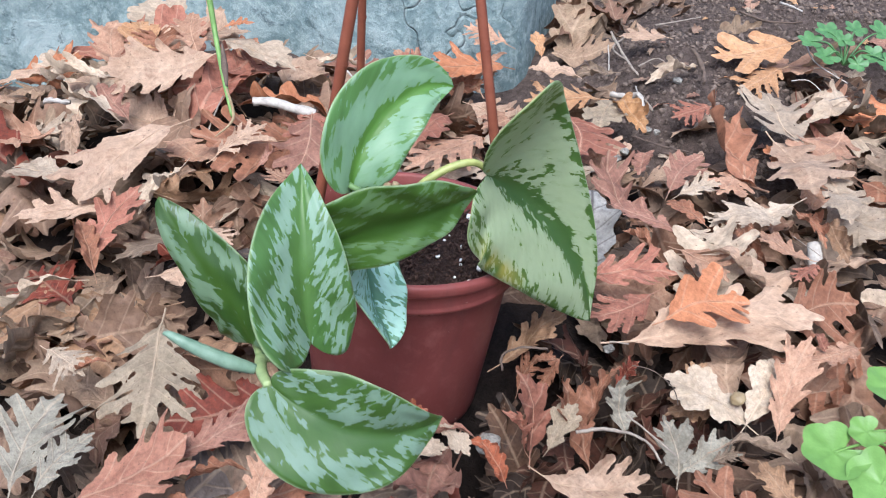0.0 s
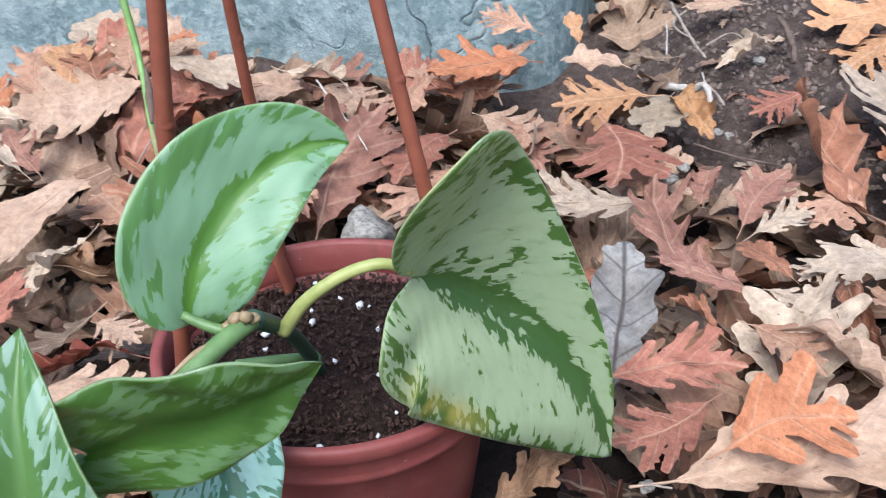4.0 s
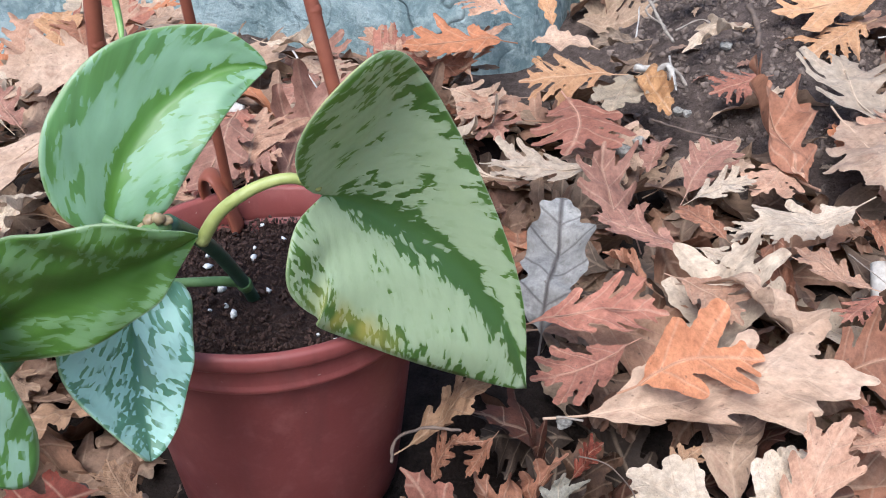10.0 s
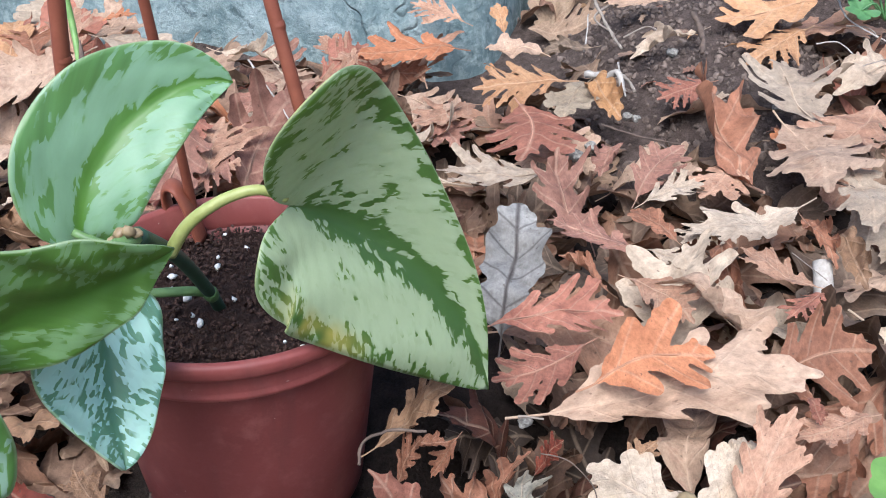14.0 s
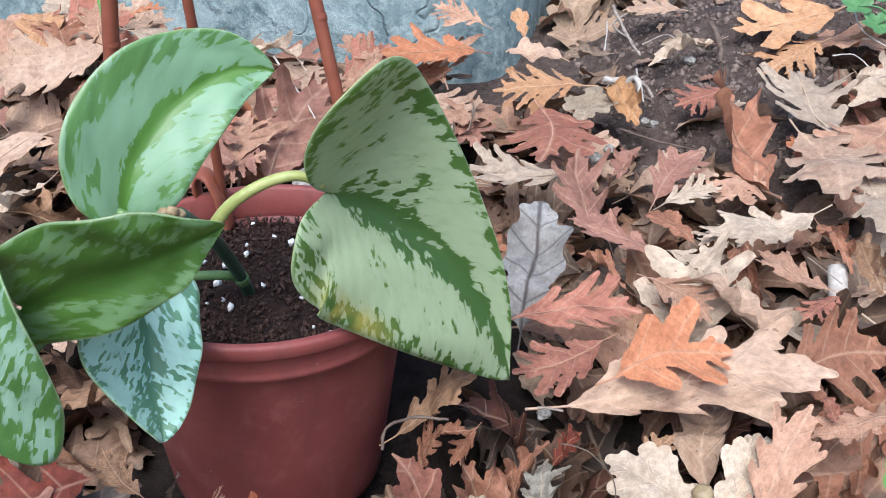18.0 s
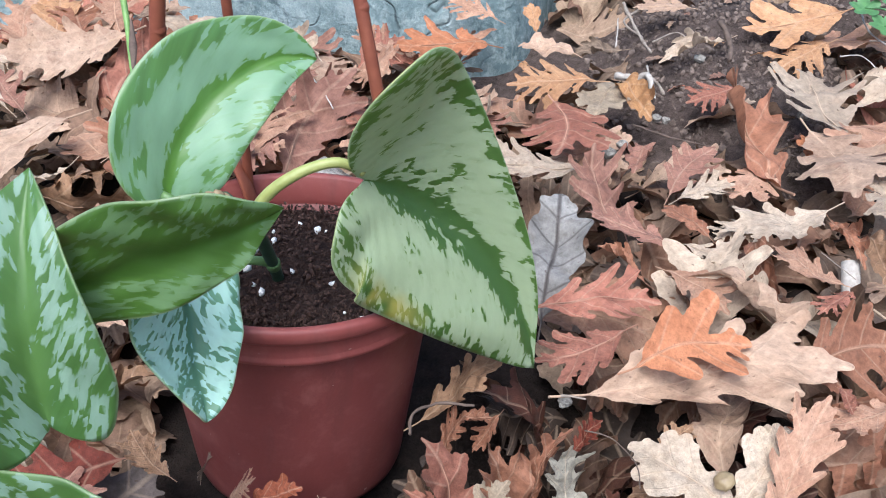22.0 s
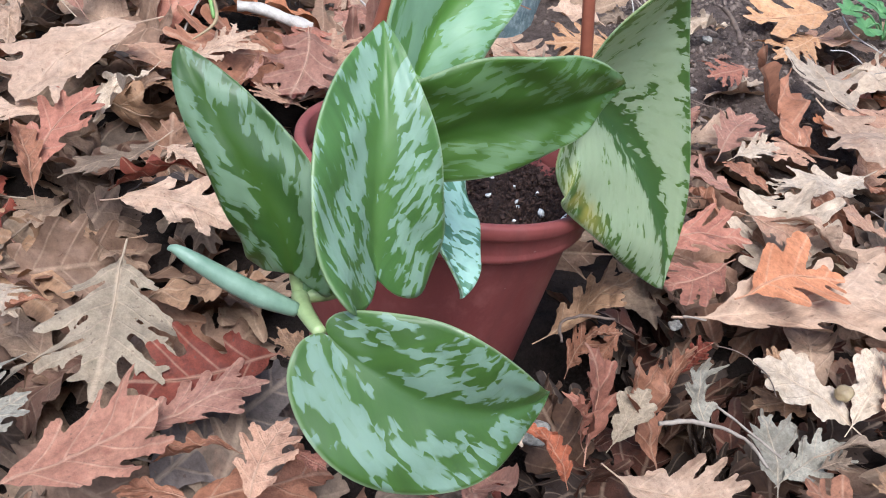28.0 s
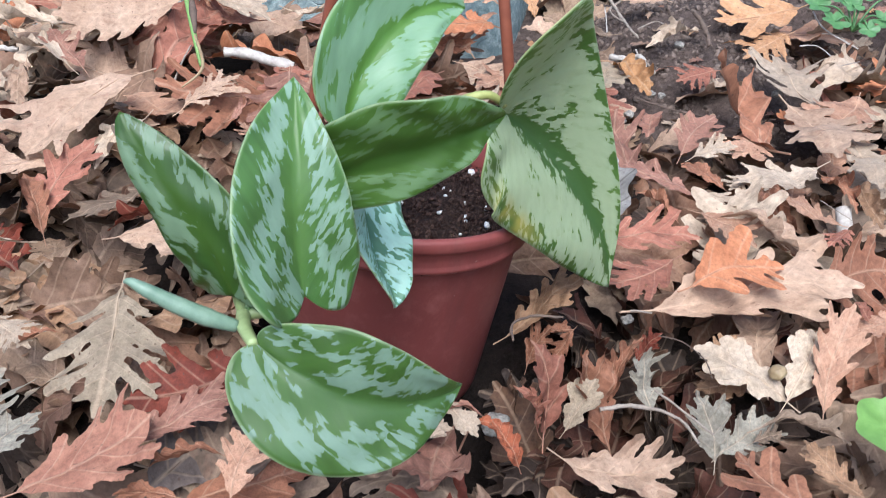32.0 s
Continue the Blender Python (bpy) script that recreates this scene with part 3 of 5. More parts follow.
def vine_leaf(parent, mat, spine, hint, roll, twist, wide, power, square, lobe, fold, curl, label, ripple=0.0012):
    """A thick heart-shaped leaf on a bent midrib. spine: four control points from the base to the tip; hint: the side that its face
    looks to; roll and twist turn it about the midrib. wide, power, square, lobe, fold and curl: a pair each, for the two halves."""
    c = [Vector(p) for p in spine]
    hint = Vector(hint).normalized()
    length = (c[3] - c[0]).length
    bm = bmesh.new()
    metric, shape = bm.loops.layers.uv.new("metric"), bm.loops.layers.uv.new("shape")
    NU, NV = 44, 12
    tags = {}

    def place(sg, u, v):
        k = 0 if sg < 0 else 1
        b = wide[k] * abs(math.sin(math.pi * u ** power[k])) ** square[k]
        a = u - lobe[k] * 6.75 * u * (1 - u) ** 2 * v
        m, t = bezier(c, a)
        w = t.cross(hint).normalized()
        n = w.cross(t)
        ang = roll + twist * a
        w, n = w * math.cos(ang) + n * math.sin(ang), n * math.cos(ang) - w * math.sin(ang)
        f, cu = fold[k], curl[k] if abs(curl[k]) > 1e-4 else 1e-4
        x = (math.sin(f + cu * v) - math.sin(f)) / cu
        z = (math.cos(f) - math.cos(f + cu * v)) / cu
        wave = ripple * math.sin(u * 23 + sg * 1.3 + 2.2 * v) * v + 0.8 * ripple * noise.noise(Vector((u * 5, v * 3 + sg * 7, length * 90)))
        return m + w * (sg * b * x) + n * (b * z + wave * min(1.0, b / 0.012)), (a * length + length * 9, sg * b * v), (u, sg * v)

    mids = []
    for i in range(NU + 1):
        u = i / NU
        co, m, s = place(1, u, 0.0)
        vert = bm.verts.new(co)
        tags[vert] = (m, s)
        mids.append(vert)
    for sg in (-1, 1):
        rows = []
        for i in range(NU + 1):
            u = i / NU
            row = [mids[i]]
            if 0 < i < NU:
                for j in range(1, NV + 1):
                    co, m, s = place(sg, u, j / NV)
                    vert = bm.verts.new(co)
                    tags[vert] = (m, s)
                    row.append(vert)
            rows.append(row)
        for r0, r1 in zip(rows, rows[1:]):
            for j in range(NV):
                quad = [r0[min(j, len(r0) - 1)], r1[min(j, len(r1) - 1)], r1[min(j + 1, len(r1) - 1)], r0[min(j + 1, len(r0) - 1)]]
                quad = list(dict.fromkeys(quad))
                if len(quad) > 2:
                    bm.faces.new(quad if sg > 0 else quad[::-1])
    for f in bm.faces:
        for lp in f.loops:
            m, s = tags[lp.vert]
            lp[metric].uv, lp[shape].uv = m, s
    # give the blade its thickness
    bm.normal_update()
    top = list(bm.faces)
    rims = [e for e in bm.edges if e.is_boundary]
    back = {v: bm.verts.new(v.co + v.normal * 0.0009) for v in list(bm.verts)}
    for f in top:
        g = bm.faces.new([back[v] for v in f.verts][::-1])
        for lp, src in zip(g.loops, list(f.loops)[::-1]):
            lp[metric].uv, lp[shape].uv = src[metric].uv, src[shape].uv
    for e in rims:
        a, b = e.link_loops[0].vert, e.link_loops[0].link_loop_next.vert
        g = bm.faces.new((b, a, back[a], back[b]))
        for lp in g.loops:
            lp[metric].uv, lp[shape].uv = tags.get(a, ((0, 0), (0.5, 1.0)))[0], (0.5, 1.0)
    bmesh.ops.recalc_face_normals(bm, faces=bm.faces[:])
    return part("leaf", bm, mat, parent, label)


vine = empty("silver_vine", (0, 0, 0))
tagged(vine, "trailing vine with thick silver-streaked heart-shaped leaves in a pot", "houseplant")
vine_leaf(vine, MAT["leaf_light"], ((-0.06, 0.541, 0.166), (-0.059, 0.543, 0.197), (-0.028, 0.591, 0.228), (0.006, 0.598, 0.215)), (0, -0.707, 0.707), -0.580, 0.279,
          (0.038, 0.027), (0.783, 1.147), (0.759, 0.787), (0.025, 0.236), (0.466, 0.325), (-0.053, -0.151), "upright cupped leaf, green with silver streaks")
vine_leaf(vine, MAT["leaf_silver"], ((0.029, 0.572, 0.162), (0.043, 0.6, 0.145), (0.11, 0.604, 0.085), (0.115, 0.598, 0.019)), (-0.228, -0.912, 0.342), 0.594, 0.123,
          (0.08, 0.064), (0.89, 1.245), (1.895, 0.837), (0.691, 0.479), (0.551, 0.549), (-0.062, -0.849), "broad folded silvery leaf with a yellowing edge")
vine_leaf(vine, MAT["leaf_dark"], ((-0.070, 0.462, 0.175), (-0.007, 0.449, 0.204), (-0.001, 0.456, 0.202), (0.018, 0.464, 0.210)), (0, -0.759, 0.651), -0.668, -0.405,
          (0.032, 0.020), (0.859, 0.857), (0.753, 1.159), (0.185, 0.277), (0.350, 0.299), (-0.279, 0.073), "narrow dark green leaf with faint streaks")
vine_leaf(vine, MAT["leaf_tall"], ((-0.074, 0.422, 0.137), (-0.08, 0.431, 0.172), (-0.073, 0.432, 0.197), (-0.079, 0.47, 0.224)), (0, -0.949, 0.316), -0.734, 0.795,
          (0.043, 0.028), (0.923, 0.952), (0.955, 0.993), (0.261, 0.355), (0.553, 0.367), (0.006, -0.122), "tall pointed leaf, silver down its middle")
vine_leaf(vine, MAT["leaf_mottled"], ((-0.107, 0.424, 0.135), (-0.109, 0.418, 0.168), (-0.138, 0.432, 0.193), (-0.151, 0.445, 0.217)), (0.331, -0.883, 0.331), 0.648, -0.552,
          (0.02, 0.023), (0.674, 0.944), (0.601, 0.844), (0.26, 0.307), (-0.016, 0.145), (-0.383, -0.272), "narrow leaf, mottled dark green")
vine_leaf(vine, MAT["leaf_green"], ((-0.091, 0.393, 0.131), (-0.06, 0.378, 0.105), (-0.024, 0.381, 0.099), (-0.001, 0.404, 0.1)), (0, -0.707, 0.707), -0.075, -0.735,
          (0.035, 0.036), (1.241, 1.038), (1.194, 1.261), (0.247, 0.257), (0.386, 0.367), (-0.108, -0.121), "large drooping heart-shaped leaf with silver blotches")
vine_leaf(vine, MAT["leaf_blue"], ((-0.052, 0.524, 0.141), (-0.051, 0.500, 0.109), (-0.033, 0.476, 0.108), (-0.033, 0.467, 0.097)), (-0.216, -0.97, 0.108), 1.302, -0.150,
          (0.027, 0.057), (0.678, 0.678), (0.869, 0.929), (0.279, 0.212), (0.367, 0.697), (-0.121, 0.098), "hanging blue-silver leaf with a green centre")


def stalk(name, points, radii, mat, label=""):
    return part(name, tube(points, radii, 10), MAT[mat], vine, label)


KNOT, NODE = (-0.031, 0.535, 0.172), (-0.104, 0.428, 0.122)
stalk("stem", [(-0.039, 0.624, 0.056), (-0.035, 0.602, 0.092), (-0.031, 0.568, 0.138), KNOT], [0.0036, 0.0036, 0.0038, 0.0042], "stem_dark", "dark green main stem rising from the soil")
stalk("stem", [KNOT, (-0.050, 0.508, 0.168), (-0.080, 0.462, 0.148), NODE], [0.004, 0.0042, 0.004, 0.0036], "stem")
stalk("petiole", [(-0.027, 0.553, 0.150), (-0.014, 0.553, 0.166), (0.003, 0.558, 0.175), (0.019, 0.562, 0.177), (0.029, 0.568, 0.168)], [0.0034, 0.003, 0.0028, 0.0026, 0.002], "stem_yellow", "curved yellow-green leaf stalk")
stalk("petiole", [KNOT, (-0.045, 0.536, 0.166), (-0.061, 0.538, 0.173)], [0.003, 0.0026, 0.002], "stem")
stalk("petiole", [(-0.083, 0.460, 0.148), (-0.082, 0.458, 0.164), (-0.072, 0.461, 0.174)], [0.003, 0.0026, 0.002], "stem")
stalk("petiole", [(-0.050, 0.508, 0.166), (-0.053, 0.512, 0.157), (-0.052, 0.510, 0.149)], [0.003, 0.0024, 0.002], "stem")
stalk("petiole", [NODE, (-0.101, 0.412, 0.127), (-0.094, 0.395, 0.130)], [0.0036, 0.0034, 0.0026], "stem_pale", "pale green leaf stalk")
stalk("petiole", [NODE, (-0.092, 0.428, 0.124), (-0.078, 0.424, 0.134)], [0.0032, 0.0026, 0.002], "stem_pale", "pale green leaf stalk")
stalk("petiole", [NODE, (-0.106, 0.430, 0.129), (-0.107, 0.427, 0.137)], [0.0030, 0.0026, 0.0018], "stem_pale")
stalk("petiole", [(-0.036, 0.606, 0.088), (-0.044, 0.596, 0.097), (-0.068, 0.585, 0.104)], [0.0028, 0.0028, 0.0026], "stem", "short cut stalk with a pale ring")
stalk("ring", [(-0.0357, 0.606, 0.086), (-0.0353, 0.604, 0.089), (-0.0349, 0.602, 0.092)], [0.0041, 0.0045, 0.0041], "stem", "pale ring round the stem")
for spot, size, squash in (((-0.036, 0.531, 0.176), 0.0030, 0.8), ((-0.031, 0.529, 0.178), 0.0026, 1.1), ((-0.029, 0.532, 0.175), 0.0028, 0.9), ((-0.040, 0.530, 0.173), 0.0022, 0.8)):
    knob = pebble(size, random.Random(int(size * 1e5)), squash, 0.5, 2)
    knob.transform(Matrix.Translation(spot))
    part("bud", knob, MAT["bract"], vine, "pale knobbly bud at the stem joint")
stalk("bract", [(-0.036, 0.530, 0.170), (-0.048, 0.514, 0.173), (-0.060, 0.500, 0.168)], [0.0012, 0.0014, 0.0004], "bract", "dry brown bract at the stem joint")
stalk("rolled_leaf", [(-0.104, 0.412, 0.127), (-0.117, 0.411, 0.133), (-0.130, 0.411, 0.140), (-0.142, 0.412, 0.147), (-0.149, 0.414, 0.150), (-0.152, 0.415, 0.149)],
      [0.0028, 0.0043, 0.0040, 0.0031, 0.0019, 0.0005], "rolled", "new leaf still rolled up, pale blue-green")



def pot_matrix():
    axis = Vector((POT_LX, POT_LY, 1)).normalized()
    return Matrix.Translation(POT) @ axis.to_track_quat("Z", "Y").to_matrix().to_4x4()


def build_pot():
    """The pot hangs from its rim's centre at the origin of its own axes."""
    R, H, B = POT_R, 0.158, 0.0675
    thing = empty("flower_pot")
    thing.matrix_world = pot_matrix()
    tagged(thing, "terracotta-coloured plastic flower pot standing among dry leaves", "pot")
    body = R - 0.0085
    at = lambda z: body + (B - body) * (-z / H)
    rim = [(R - 0.0065, -0.022), (R - 0.0065, -0.002), (R - 0.0045, 0.0), (R - 0.001, -0.0003), (R, -0.0022), (R - 0.0005, -0.008), (R - 0.002, -0.0098),
           (R - 0.0045, -0.0105), (R - 0.0062, -0.0125), (R - 0.0066, -0.021), (R - 0.0058, -0.0232), (R - 0.0057, -0.0255), (R - 0.0085, -0.0272), (at(-0.03), -0.030)]
    part("rim", lathe(rim, 96), MAT["pot_rim"], thing, "paler scuffed rim, its lit edge put into the colour")
    wall = [(at(-0.03), -0.030)] + [(at(z), z) for z in (-0.05, -0.08, -0.11, -0.14, -0.152)] + [(B - 0.001, -H + 0.001), (B - 0.004, -H), (0.03, -H), (0.0005, -H)]
    part("wall", lathe(wall, 96), MAT["pot"], thing)
    inner = [(R - 0.0066, -0.0215), (at(-0.03) - 0.003, -0.030), (at(-0.06) - 0.003, -0.06), (0.0005, -0.062)]
    part("lining", lathe(inner, 72), MAT["pot"], thing)
    return thing


pot = build_pot()


def build_potting():
    rnd = random.Random(4)
    mw = pot_matrix()
    bm = bmesh.new()
    R = POT_R - 0.0085
    n = 46
    grid = {}
    for j in range(-n, n + 1):
        for i in range(-n, n + 1):
            x, y = i / n * R, j / n * R
            if math.hypot(x, y) <= R * 1.005:
                d = math.hypot(x, y) / R
                h = -0.021 - 0.004 * d * d + 0.004 * noise.noise(Vector((x * 60, y * 60, 0))) + 0.0035 * noise.noise(Vector((x * 170, y * 170, 4)))
                grid[i, j] = bm.verts.new(mw @ Vector((x, y, h)))
    for (i, j) in list(grid):
        q = [grid.get(k) for k in ((i, j), (i + 1, j), (i + 1, j + 1), (i, j + 1))]
        if all(q):
            bm.faces.new(q)
    s = part("potting_soil", bm, MAT["potting"], smooth=False)
    tagged(s, "dark brown peaty potting soil filling the pot", "soil", kind="stuff")
    # crumbs and fibres of bark
    bm = bmesh.new()
    bmesh.ops.create_icosphere(bm, subdivisions=1, radius=1.0)
    ball = np.array([v.co for v in bm.verts])
    sides = [[v.index for v in f.verts] for f in bm.faces]
    bm.free()
    verts, faces = [], []
    for k in range(3600):
        a, d = rnd.uniform(0, 6.283), R * math.sqrt(rnd.random()) * 0.98
        r = rnd.choice((0.0005, 0.0007, 0.0009, 0.0012, 0.0018))
        m = mw @ Matrix.Translation((d * math.cos(a), d * math.sin(a), -0.021 + rnd.uniform(-0.001, 0.003))) @ pose(0, 0, 0, rnd.uniform(0, 360), rnd.uniform(0, 360), rnd.uniform(0, 360))
        p = ball * (r * rnd.uniform(0.7, 1.8), r * rnd.uniform(0.5, 1), r * rnd.uniform(0.4, 0.8))
        verts.extend((p @ np.array(m.to_3x3()).T + np.array(m.translation)).tolist())
        faces.extend([[i + k * len(ball) for i in f] for f in sides])
    me = bpy.data.meshes.new("bark_crumb")
    me.from_pydata(verts, [], faces)
    c = part("bark_crumb", me, MAT["peat_bit"], smooth=False)
    tagged(c, "dark crumbs of peat and bark on the potting soil", "soil crumbs", kind="stuff")
    grain = [pebble(r, rnd, 0.75, 0.9, 1) for r in (0.0013, 0.0019, 0.0027)]
    made = []
    for b in grain:
        g = part("perlite_grain", b, MAT["perlite"])
        tagged(g, "white perlite grain lying on the potting soil", "perlite", "perlite grains in the pot")
        made.append(g)
    for k in range(42):
        a, d = rnd.uniform(0, 6.283), R * math.sqrt(rnd.random()) * 0.95
        m = mw @ Matrix.Translation((d * math.cos(a), d * math.sin(a), -0.0195)) @ pose(0, 0, 0, rnd.uniform(0, 360), rnd.uniform(0, 90), rnd.uniform(0, 360))
        if k < 3:
            made[k].matrix_world = m
        else:
            copy_thing(made[k % 3], m)


build_potting()


def build_stake(low, high, radius):
    low, high = Vector(low), Vector(high)
    thing = empty("plant_stake", low)
    tagged(thing, "thin brown plastic plant stake pushed into the pot", "plant stake", "stakes in the pot")
    d = high - low
    pts = [d * (k / 6) + Vector((0.0012 * math.sin(k * 1.7), 0.0012 * math.cos(k * 2.3), 0)) for k in range(7)]
    part("rod", tube(pts, [radius * (1.05 - 0.03 * k) for k in range(7)], 12), MAT["stake"], thing)
    for f in (0.33, 0.62, 0.86):
        p = d * f
        part("joint", tube([p - d * 0.004, p, p + d * 0.004], [radius * 0.95, radius * 1.08, radius * 0.95], 12), MAT["stake"], thing)
    return thing


build_stake((-0.108, 0.588, 0.055), (0.018, 0.586, 0.60), 0.0039)
build_stake((-0.077, 0.703, 0.055), (-0.026, 0.630, 0.60), 0.0031)
build_stake((0.047, 0.593, 0.055), (-0.012, 0.660, 0.60), 0.0035)



# ---- fallen oak leaves ----
def finger(P, a, b, ra, rb):
    """Distance from the points to a tapered rounded finger that runs from a to b."""
    d = np.subtract(b, a)
    t = np.clip(((P - a) @ d) / max(d @ d, 1e-9), 0, 1)
    return np.hypot(*(P - a - t[..., None] * d).T).T - (ra + (rb - ra) * t)


def oak_mesh(seed, lobes, depth, sharp, width, curl, bow, twist, crumple, nu=60):
    """A unit-long dry oak leaf along +x with its stalk end at 0. Lobes lean forward, parted by bays: depth cuts the bays deeper, sharp
    points the lobes and gives them teeth. curl rolls the sides up, bow bends the length, crumple ruffles it. The sheet is cut out of a
    square net, so that bays are clean."""
    rnd = random.Random(seed)
    h = 1.0 / nu
    nx, ny = nu + 6, int(0.56 * nu)
    gx, gy = np.meshgrid(np.arange(nx) * h - 0.02, (np.arange(2 * ny + 1) - ny) * h, indexing="ij")
    P = np.stack([gx, gy], -1)
    core = width * (0.72 - 0.56 * depth)
    lean0 = math.radians(rnd.uniform(42, 54))
    step = 0.60 / lobes
    parts = [finger(P, (0.0, 0.0), (0.16, 0.0), 0.008, 0.45 * core), finger(P, (0.16, 0.0), (0.55, 0.0), 0.45 * core, core), finger(P, (0.55, 0.0), (0.80, 0.0), core, 0.62 * core + 0.012)]
    end = 0.052 - 0.040 * sharp
    parts.append(finger(P, (0.76, 0.0), (0.985 - end, rnd.uniform(-0.03, 0.03)), 0.062, end))
    for sg in (-1, 1):
        parts.append(finger(P, (0.78, 0.0), (0.89 - 0.3 * end, sg * rnd.uniform(0.08, 0.12)), 0.045, 0.030 - 0.024 * sharp))
        for k in range(lobes):
            f = (k + 0.5 + rnd.uniform(-0.10, 0.10)) / lobes
            x0 = 0.06 + 0.60 * f
            reach = width * (0.34 + 0.72 * math.sin(math.pi * min(1.0, 0.06 + 0.74 * f))) * rnd.uniform(0.82, 1.12)
            lean = lean0 + rnd.uniform(-0.09, 0.09)
            base = step * math.sin(lean0) * (0.74 - 0.26 * depth) * rnd.uniform(0.85, 1.1)
            tip_r = base * (0.80 - 0.66 * sharp)
            run = max(0.03, reach - tip_r)
            tip = (x0 + run / math.tan(lean), sg * run)
            parts.append(finger(P, (x0, 0.0), tip, base, tip_r))
            # the smaller knobs or teeth of a big lobe
            if reach > 0.17:
                for part_way, turn, odds in ((0.62, 1.0, 0.8), (0.55, -0.9, 0.55), (0.80, 0.9, 0.5 * sharp)):
                    if rnd.random() < odds:
                        mid = (x0 + part_way * (tip[0] - x0), part_way * tip[1])
                        ang = lean + turn * rnd.uniform(0.6, 0.95)
                        out = rnd.uniform(0.055, 0.085)
                        parts.append(finger(P, mid, (mid[0] + out * math.cos(ang), mid[1] + sg * out * math.sin(ang)), base * 0.55, base * (0.36 - 0.30 * sharp)))
    stiff = 90 + 110 * sharp
    D = -np.log(sum(np.exp(-np.clip(p, -0.3, 0.6) * stiff) for p in parts)) / stiff
    D = np.clip(D, -1, 1) + 0.005 * np.sin(gx * 61 + seed) * np.sin(gy * 53 + 2 * seed)
    flat, faces, known = [], [], {}

    def corner(i, j):
        if (i, j) not in known:
            known[i, j] = len(flat)
            flat.append((gx[i, j], gy[i, j]))
        return known[i, j]

    def cut(a, b):
        key = (a, b) if a < b else (b, a)
        if key not in known:
            (p, q) = key
            t = D[p] / (D[p] - D[q])
            known[key] = len(flat)
            flat.append((gx[p] + t * (gx[q] - gx[p]), gy[p] + t * (gy[q] - gy[p])))
        return known[key]

    for i in range(nx - 1):
        for j in range(2 * ny):
            ring = ((i, j), (i + 1, j), (i + 1, j + 1), (i, j + 1))
            inside = [D[c] < 0 for c in ring]
            if not any(inside):
                continue
            face = []
            for n in range(4):
                a, b = ring[n], ring[(n + 1) % 4]
                if inside[n]:
                    face.append(corner(*a))
                if inside[n] != inside[(n + 1) % 4]:
                    face.append(cut(a, b))
            if len(face) > 2:
                faces.append(tuple(face))
    bend, bend_k = rnd.uniform(-0.10, 0.10), curl / max(width, 0.05)
    o = Vector((seed * 3.1, seed * 1.7, 0))

    def rib_at(x, b):
        return lobes * (x - abs(b) / math.tan(lean0) - 0.06) / 0.60 - 0.5

    def shape(x, b):
        y = (math.sin(bend_k * b) / bend_k if abs(bend_k) > 0.05 else b) + bend * math.sin(math.pi * min(1.0, max(0.0, x)))
        z = (1 - math.cos(bend_k * b)) / bend_k if abs(bend_k) > 0.05 else 0.0
        side = min(1.3, abs(b) / 0.25)
        z += 0.16 * bow * math.sin(math.pi * x) + crumple * side * side * 0.085 * noise.noise(Vector((rib_at(x, b) * 0.85, 4 * math.copysign(1, b), 2)) + o)
        z += crumple * (0.055 * noise.noise(Vector((x * 3.0, b * 3.0, 0)) + o) + 0.024 * noise.noise(Vector((x * 8, b * 8, 5)) + o))
        z += 0.010 * min(1.0, abs(b) / 0.05)
        tw = twist * (x - 0.4)
        return x, y * math.cos(tw) - z * math.sin(tw), y * math.sin(tw) + z * math.cos(tw)

    verts = [shape(x, b) for x, b in flat]
    uvs = [(x, b / 0.36, rib_at(x, b)) for x, b in flat]
    return verts, uvs, faces, [shape(k / 15, 0.0) for k in range(15)]


def blade_mesh(name, data, scale=1.0):
    verts, uvs, faces, _ = data
    me = bpy.data.meshes.new(name)
    me.from_pydata([tuple(scale * c for c in v) for v in verts], [], faces)
    idx = np.empty(len(me.loops), dtype=np.int32)
    me.loops.foreach_get("vertex_index", idx)
    table = np.asarray(uvs, dtype=np.float32)[idx]
    me.uv_layers.new(name="shape").data.foreach_set("uv", table[:, :2].ravel())
    me.uv_layers.new(name="rib").data.foreach_set("uv", table[:, [2, 1]].ravel())
    me.polygons.foreach_set("use_smooth", [True] * len(faces))
    return me


def rib_mesh(name, data):
    """The raised midrib and the stalk behind it, for a unit-long leaf."""
    mids = [Vector(p) for p in data[3]]
    start = mids[0] + (mids[0] - mids[1]).normalized() * 0.16 + Vector((0, 0.01, 0.02))
    pts = [start, mids[0]] + mids[2:-1:3]
    bm = tube(pts, [0.007, 0.0065] + [0.006 * (1 - 0.8 * k / len(pts)) for k in range(len(pts) - 2)], 6)
    me = bpy.data.meshes.new(name)
    bm.to_mesh(me)
    bm.free()
    return me


